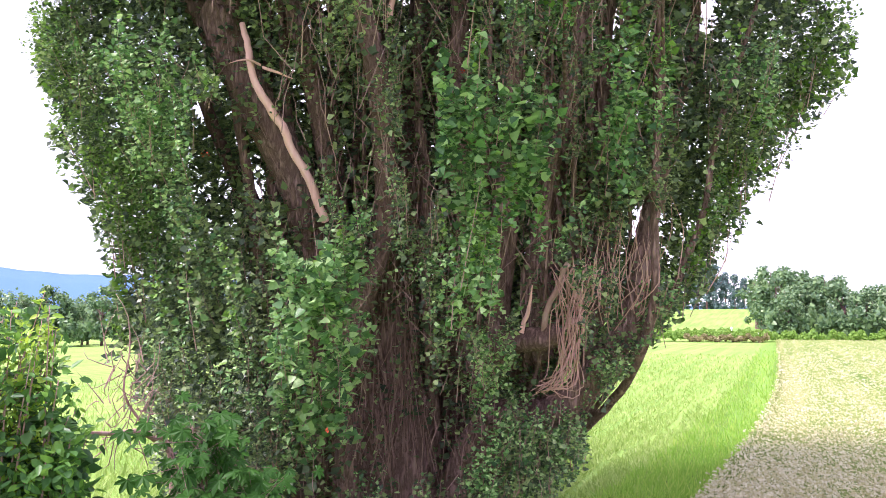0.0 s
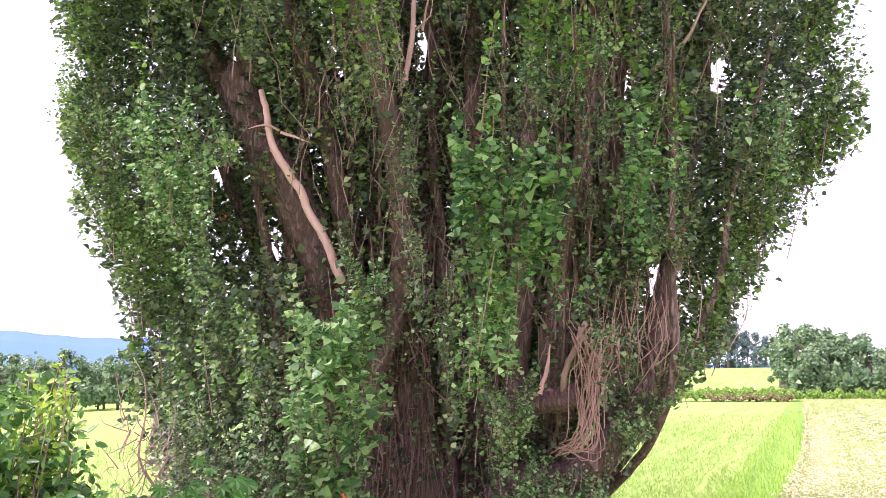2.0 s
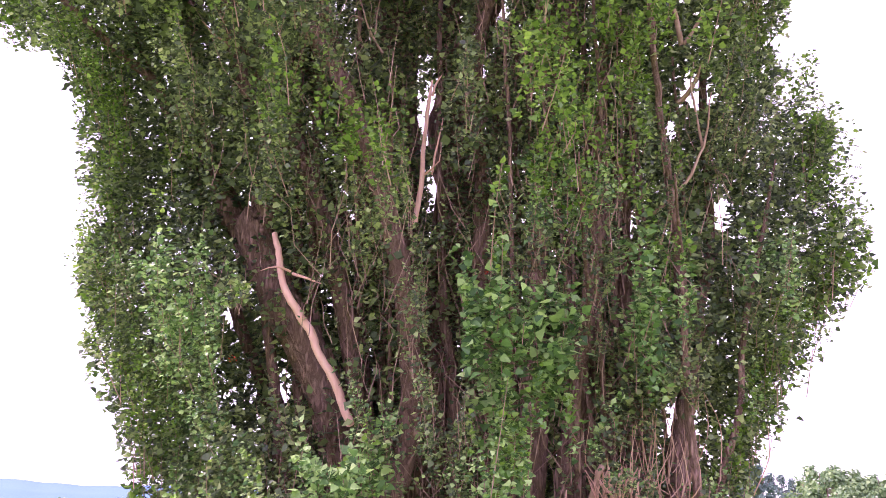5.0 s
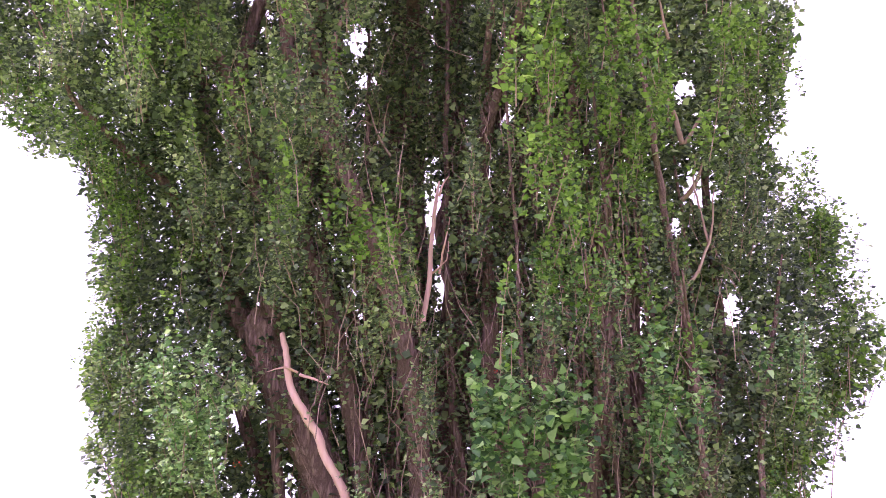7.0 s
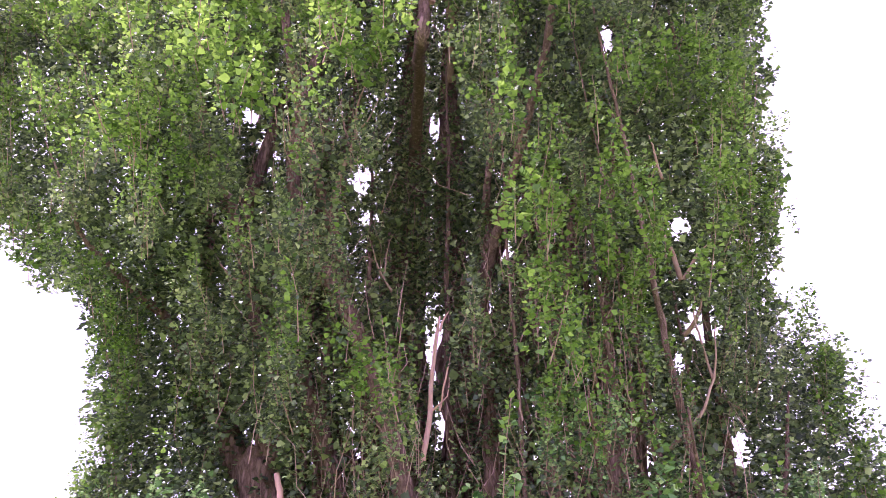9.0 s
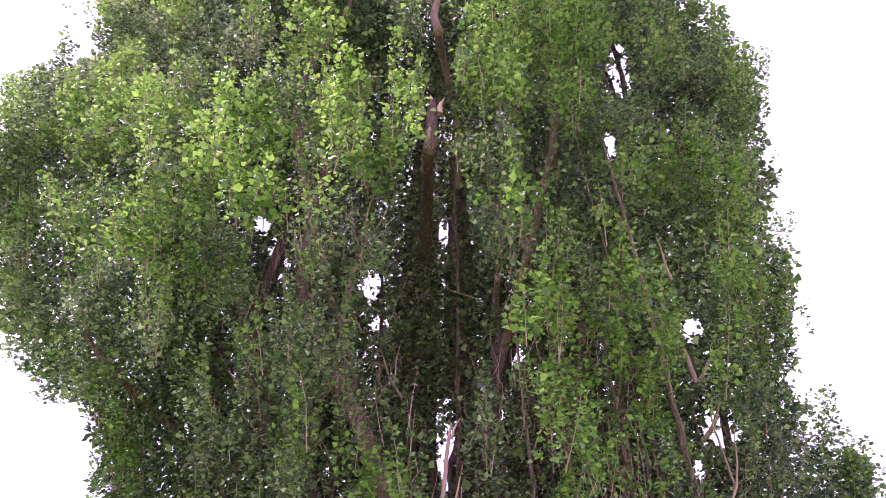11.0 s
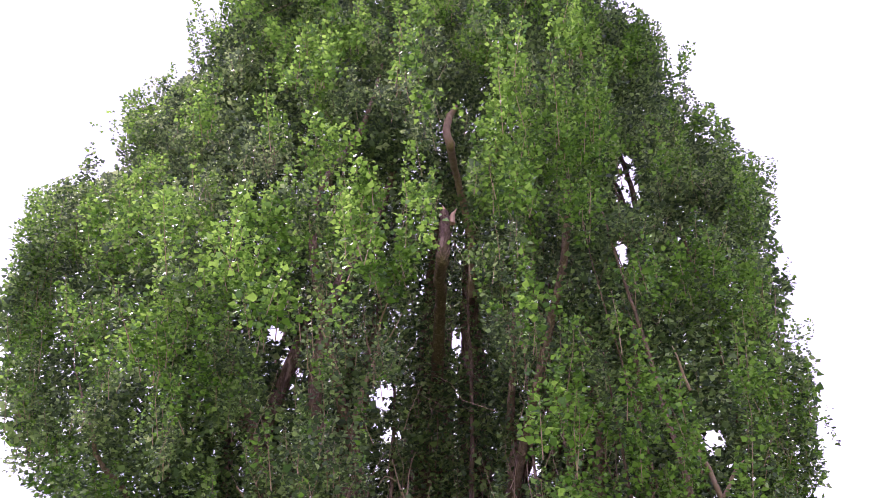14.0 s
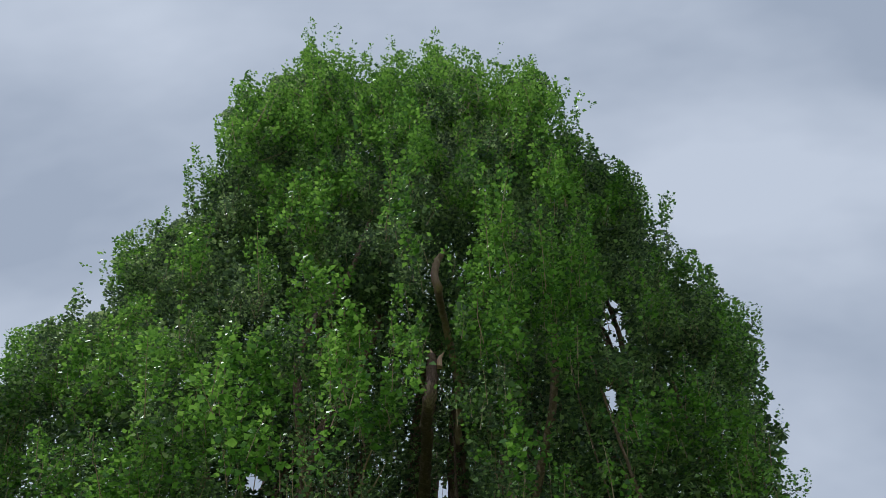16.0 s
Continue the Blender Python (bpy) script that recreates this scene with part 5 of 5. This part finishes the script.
# slender upright stems that show in the hollows between the tufts
for i in range(40):
    b0 = rng.uniform(-17, 15)
    b1 = b0 * 1.25 + rng.normal(0, 1.5)
    e1 = rng.uniform(24, 58)
    inner, outer = rng.uniform(6.6, 7.4), rng.uniform(4.6, 6.2)
    rad = rng.uniform(0.014, 0.034)
    pts = [P(b0 * 0.2 - 1, -15, 7.9, rad * 1.6), P(b0 * 0.6, -9, 7.6, rad * 1.3), P(b0, rng.uniform(-2, 3), inner, rad * 1.1), P(b0 * 1.1, 10 + rng.uniform(-2, 2), inner - 0.3, rad), P((b0 + b1) / 2 * 1.05, e1 * 0.6, (inner + outer) / 2, rad * 0.8), P(b1, e1, outer, rad * 0.25)]
    test = curve_through(pts, 0.3)
    if not closed(test[:, :3], 1.05, False).all():
        continue
    limb("stem", pts, 7, 0.14, 0.06, "slender red-brown upright stem", M_BARK)

# stouter stems packed side by side in the heart of the tree
for i in range(16):
    b0 = -17 + 28 * (i + rng.uniform(0.1, 0.9)) / 16
    e1 = rng.uniform(34, 60)
    inner = rng.uniform(6.9, 7.5)
    rad = rng.uniform(0.03, 0.055)
    pts = [P(b0 * 0.25 - 1, -16, 8.0, rad * 1.6), P(b0 * 0.6, -9.5, 7.7, rad * 1.3), P(b0 * 0.9, rng.uniform(-2, 3), inner, rad * 1.1), P(b0 * 1.05 + rng.normal(0, 0.4), 11, inner - 0.1, rad), P(b0 * 1.15 + rng.normal(0, 0.6), 22, inner - 0.2, rad * 0.85), P(b0 * 1.25, e1, inner - 0.4, rad * 0.3)]
    test = curve_through(pts, 0.3)
    if closed(test[:, :3], 0.75).all():
        limb("limb", pts, 12, 0.12, 0.07, "upright red-brown stem", ridges=6)

# bare brown twigs along the stems
pile = Pile()
for i in range(1500):
    b, e = rng.uniform(-24, 22), -13 + 71 * rng.uniform(0, 1) ** 1.5
    h = 5.1 + 2.1 * rng.uniform(0, 1) ** 0.7
    p = spot(b, e, h)
    if np.hypot(p[0] - crown_x(p[2]), p[1] - AXIS[1]) > crown_radius(p[2]) * 0.9 or not closed((p + (0, 0, 0.3))[None], 1.0, False)[0]:
        continue
    n = rng.uniform(0.3, 0.9)
    d = rng.normal(0, 0.15, 3) * (1, 1, 0)
    pile.add(*tube(np.array([(*p, 0.0046), (*(p + d * n + rng.normal(0, 0.025, 3) + (0, 0, 0.35 * n)), 0.0036), (*(p + d * 1.4 * n + rng.normal(0, 0.03, 3) + (0, 0, 0.7 * n)), 0.003), (*(p + d * 2 * n + (0, 0, n)), 0.0015)]), 3, cap=False))
part("brushwood", pile.mesh("brushwood"), M_TWIG, poplar, "bare brown upright twigs", "stuff")
# matted shoots on the main stem and hanging from the sawn limb
pile = Pile()
for i in range(150):
    b, e = rng.normal(-3.0, 0.9), rng.uniform(-8, 12)
    p = spot(b, e, 7.35 + rng.uniform(-0.1, 0.2))
    n = rng.uniform(0.3, 0.9)
    d = rng.normal(0, 0.18, 3)
    pile.add(*tube(np.array([(*p, 0.005), (*(p + d * n * 0.5 - (0, 0.05, n * 0.5)), 0.005), (*(p + d * n - (0, 0, n)), 0.002)]), 3, cap=False))
part("matting", pile.mesh("matting"), M_TWIG, poplar, "matted brown shoots on the stem", "stuff")
pile = Pile()
top_a, top_b, mid_a, low_a, end_a = (np.array(Q_[:3]) for Q_ in (Q(8.5, 3.1, 6.15, 0), Q(11.6, 4.4, 6.1, 0), Q(9.4, -0.7, 6, 0), Q(9.1, -4.0, 5.98, 0), Q(6.8, -5.0, 6.05, 0)))
for i in range(38):
    u, w = rng.uniform(0, 1), rng.normal(0, 0.06, (5, 3))
    start = top_a + (top_b - top_a) * u + w[0]
    pts = [(*start, 0.0045), (*(start * 0.6 + mid_a * 0.4 + w[4]), 0.0042), (*(start * 0.2 + mid_a * 0.8 + w[1]), 0.004), (*(low_a + w[2] - (0, 0, rng.uniform(-0.15, 0.1))), 0.0036)]
    if i % 3:
        pts.append((*(low_a * (1 - u) * 0.5 + end_a * (1 - (1 - u) * 0.5) + w[3] * 0.8), 0.003))
    pile.add(*tube(curve_through(pts, 0.07), 4, cap=False))
for i in range(40):  # looser ones up the stems beside them
    a = np.array(Q(12.3, -1.1, 6.3, 0)[:3]) + rng.normal(0, 1, 3) * (0.22, 0.08, 0.12) + (0.1, 0, 0.3)
    d = np.array([rng.uniform(-0.1, 0.3), -0.1, rng.uniform(0.3, 0.8)])
    pile.add(*tube(curve_through([(*a, 0.0045), (*(a + d * 0.5 + rng.normal(0, 0.06, 3)), 0.004), (*(a + d), 0.002)], 0.08), 4, cap=False))
part("tangle", pile.mesh("tangle"), M_SHOOT, poplar, "tangle of red-brown hanging shoots", "stuff")
# a few leaves turned red
for bearing, rise, reach in ((-8.2, -7.6, 5.0), (1.6, 18.6, 5.6), (-17.6, 12, 5.6)):
    p = np.repeat(spot(bearing, rise, reach)[None], 6, 0) + rng.normal(0, 0.02, (6, 3))
    v, q = leaves(p, rng.normal(0, 1, (6, 3)), rng.normal(0, 0.5, (6, 3)) + (0, -1, 0.3), rng.uniform(0.012, 0.022, 6))
    part("leaf_bunch", mesh_of("leaf_bunch", v, q), M_RED, poplar, "small bunch of red leaves", "stuff")


# ---------------------------------------------------------------- shrubs at the foot
def shrub(name, label, foot, tips, per_tip, leaf, seed, material, shape=LONG, stem_radius=0.018, spread=0.13):
    rng = np.random.default_rng(seed)
    ob = thing(name, foot, label, "shrub")
    pile, vs, qs, n = Pile(), [], [], 0
    for t in tips:
        f = np.array(foot) + rng.normal(0, 0.12, 3) * (1, 1, 0)
        t = np.array(t)
        mid = f + (t - f) * 0.55 + rng.normal(0, 0.08, 3)
        line = curve_through([(*f, stem_radius), (*mid, stem_radius * 0.6), (*t, stem_radius * 0.15)], 0.1)
        pile.add(*tube(line, 5))
        k = rng.uniform(0.25, 1, per_tip) ** 0.7
        c = np.stack([np.interp(k, np.linspace(0, 1, len(line)), line[:, i]) for i in range(3)], 1) + rng.normal(0, 1, (per_tip, 3)) * (spread * (1.3 - k))[:, None]
        d = c - AXIS_OF(foot, c)
        v, q = leaves(c, d * 0.8 + rng.normal(0, 0.6, (per_tip, 3)) + (0, -0.2, -0.15), rng.normal(0, 0.45, (per_tip, 3)) + (0, -0.45, 0.8), leaf * rng.uniform(0.55, 1.2, per_tip), shape, 0.2, 0.25)
        vs.append(v)
        qs.append(q + n)
        n += len(v)
    part("stemwork", pile.mesh("stemwork"), M_TWIG, ob, "brown stems")
    part("foliage", mesh_of("foliage", np.concatenate(vs), np.concatenate(qs)), material, ob, kind="stuff")
    return ob


def AXIS_OF(foot, c):
    a = np.repeat(np.array(foot)[None], len(c), 0)
    a[:, 2] = c[:, 2] - 0.2
    return a


rng = np.random.default_rng(8)
foot = spot(-30.5, 0, 4.2)
foot[2] = float(ground_z(foot[0], foot[1]))
tips = [spot(rng.uniform(-37, -25.5), 0, rng.uniform(3.7, 4.7)) for _ in range(46)]
for t in tips:
    b = math.degrees(math.atan2(t[0], t[1]))
    t[2] = 2.7 + 4.2 * math.tan(radians(rng.uniform(-12, np.interp(b, (-37, -29, -27, -25.5), (0.6, 0.2, -1.2, -6)))))
tips.append(spot(-28.3, 1.0, 4.2))
shrub("shrub", "leafy shrub with yellow-green upper shoots beside the poplar", foot, tips, 300, 0.064, 31, M_BUSH)

tips = [spot(rng.uniform(-31, -26.8), rng.uniform(-1.5, 2.2), rng.uniform(3.9, 4.3)) for _ in range(16)]
foot = spot(-30, 0, 4.1)
foot[2] = float(ground_z(foot[0], foot[1]))
tips2 = [spot(rng.uniform(-29.5, -24.5), rng.uniform(-12.5, -5.5), rng.uniform(3.9, 4.4)) for _ in range(16)]
foot2 = spot(-27.5, 0, 4.3)
foot2[2] = float(ground_z(foot2[0], foot2[1]))
shrub("shrub", "shrub with broad dark green pointed leaves", foot2, tips2, 34, 0.105, 36, M_PALM_DARK, LONG, 0.012, 0.11)
tips2 = [spot(rng.uniform(-26, -18.5), rng.uniform(-14.0, -11.2), rng.uniform(4.2, 4.8)) for _ in range(18)]
foot2 = spot(-22, 0, 4.6)
foot2[2] = float(ground_z(foot2[0], foot2[1]))
shrub("weed_clump", "low bright green leafy weeds at the foot of shrubs", foot2, tips2, 44, 0.07, 37, M_BUSH, LONG, 0.006, 0.09)
shrub("shrub", "thin yellow-green shoots above a leafy shrub", foot, tips, 60, 0.045, 35, M_YELLOW, LONG, 0.01, 0.07)

# dry sapling with bare twigs
foot = spot(-18.5, 0, 5.6)
foot[2] = float(ground_z(foot[0], foot[1]))
sapling = thing("dead_sapling", foot, "bare leafless sapling with a level branch", "sapling")
for pts in ([(*foot, 0.03), P(-19.3, -9.0, 5.5, 0.022), P(-20.4, -7.9, 5.4, 0.019), P(-21.6, -7.3, 5.3, 0.017), P(-22.8, -7.4, 5.2, 0.014), P(-25.2, -7.2, 5.0, 0.010), P(-27, -6.8, 4.9, 0.008)],
            [P(-20.4, -7.9, 5.4, 0.011), P(-21.6, -6.3, 5.4, 0.009), P(-22.5, -4.6, 5.4, 0.007), P(-22.2, -2.0, 5.4, 0.005), P(-22.4, 0.5, 5.4, 0.003), P(-23.2, 2.0, 5.4, 0.002)]):
    pile = Pile()
    pile.add(*tube(curve_through(pts, 0.08), 7, 0.06, rng))
    part("branch", pile.mesh("branch"), M_TWIG, sapling)
pile = Pile()
for i in range(60):
    a = P(rng.uniform(-24, -20.5), rng.uniform(-8.5, -2), 5.35, 0.005)
    e = P(math.degrees(math.atan2(a[0], a[1])) + rng.uniform(-2.2, 1.8), 0, 5.35, 0.001)
    e = (e[0], e[1], a[2] + rng.uniform(-0.25, 0.35), 0.001)
    m = tuple((np.array(a) + np.array(e)) / 2 + np.array([*rng.normal(0, 0.04, 3), 0]))
    pile.add(*tube(curve_through([a, m, e], 0.08), 3, cap=False))
part("twigwork", pile.mesh("twigwork"), M_TWIG, sapling, "thin bare twigs", "stuff")


# lobed-leaf shrub: each large leaf is a piece of its own
def lobed_leaf():
    """A palmate leaf with seven pointed lobes, a little dished."""
    bm = bmesh.new()
    mid = bm.verts.new((0, 0, 0))
    ring = []
    for i in range(7):
        a = radians(-126 + 42 * i)
        long = (0.62, 0.82, 0.95, 1.0, 0.95, 0.82, 0.62)[i]
        for da, r in ((-0.366, 0.60), (-0.19, 0.84), (0, 1.0), (0.19, 0.84)):
            r = r * long
            ring.append(bm.verts.new((r * math.sin(a + da), r * math.cos(a + da), -0.28 * r * r + (0.05 if da else 0.0))))
    for i in range(len(ring) - 1):
        bm.faces.new((mid, ring[i + 1], ring[i]))
    me = bpy.data.meshes.new("leaf")
    bm.to_mesh(me)
    bm.free()
    me.materials.append(M_PALM)
    return me


LOBED = lobed_leaf()
foot = spot(-14.5, 0, 5.2)
foot[2] = float(ground_z(foot[0], foot[1]))
lobed = thing("lobed_shrub", foot, "young shrub with large hand-shaped dark green leaves", "shrub")
pile = Pile()
rng = np.random.default_rng(12)
for i in range(26):
    b = rng.uniform(-19.6, -13)
    tip = spot(b, rng.uniform(-13.5, np.interp(b, (-20, -18.5, -16, -13), (-8.5, -6.6, -8.5, -11.6))), rng.uniform(4.4, 5.2))
    f = foot + rng.normal(0, 0.1, 3) * (1, 1, 0)
    line = curve_through([(*f, 0.014), (*(f + (tip - f) * 0.5 + rng.normal(0, 0.06, 3)), 0.010), (*tip, 0.003)], 0.1)
    pile.add(*tube(line, 5))
    for j in range(10):
        c = tip + rng.normal(0, 0.13, 3) * (1, 1, 0.8)
        ob = new("leaf", LOBED)
        ob.parent = lobed
        ob.matrix_parent_inverse = Matrix.Translation(-Vector(foot))
        face = Vector((rng.normal(0, 0.4), -0.55 + rng.normal(0, 0.3), 0.8)).to_track_quat("Z", "Y").to_matrix().to_4x4()
        s = rng.uniform(0.055, 0.095)
        ob.matrix_basis = Matrix.Translation(c) @ face @ pose(0, 0, 0, 0, 0, rng.uniform(100, 260)) @ Matrix.Scale(s, 4)
        pile.add(*tube(np.array([(*line[-1][:3], 0.0015), (*c, 0.001)]), 3, cap=False))
part("stemwork", pile.mesh("stemwork"), M_BARK, lobed, "thin brown stems")
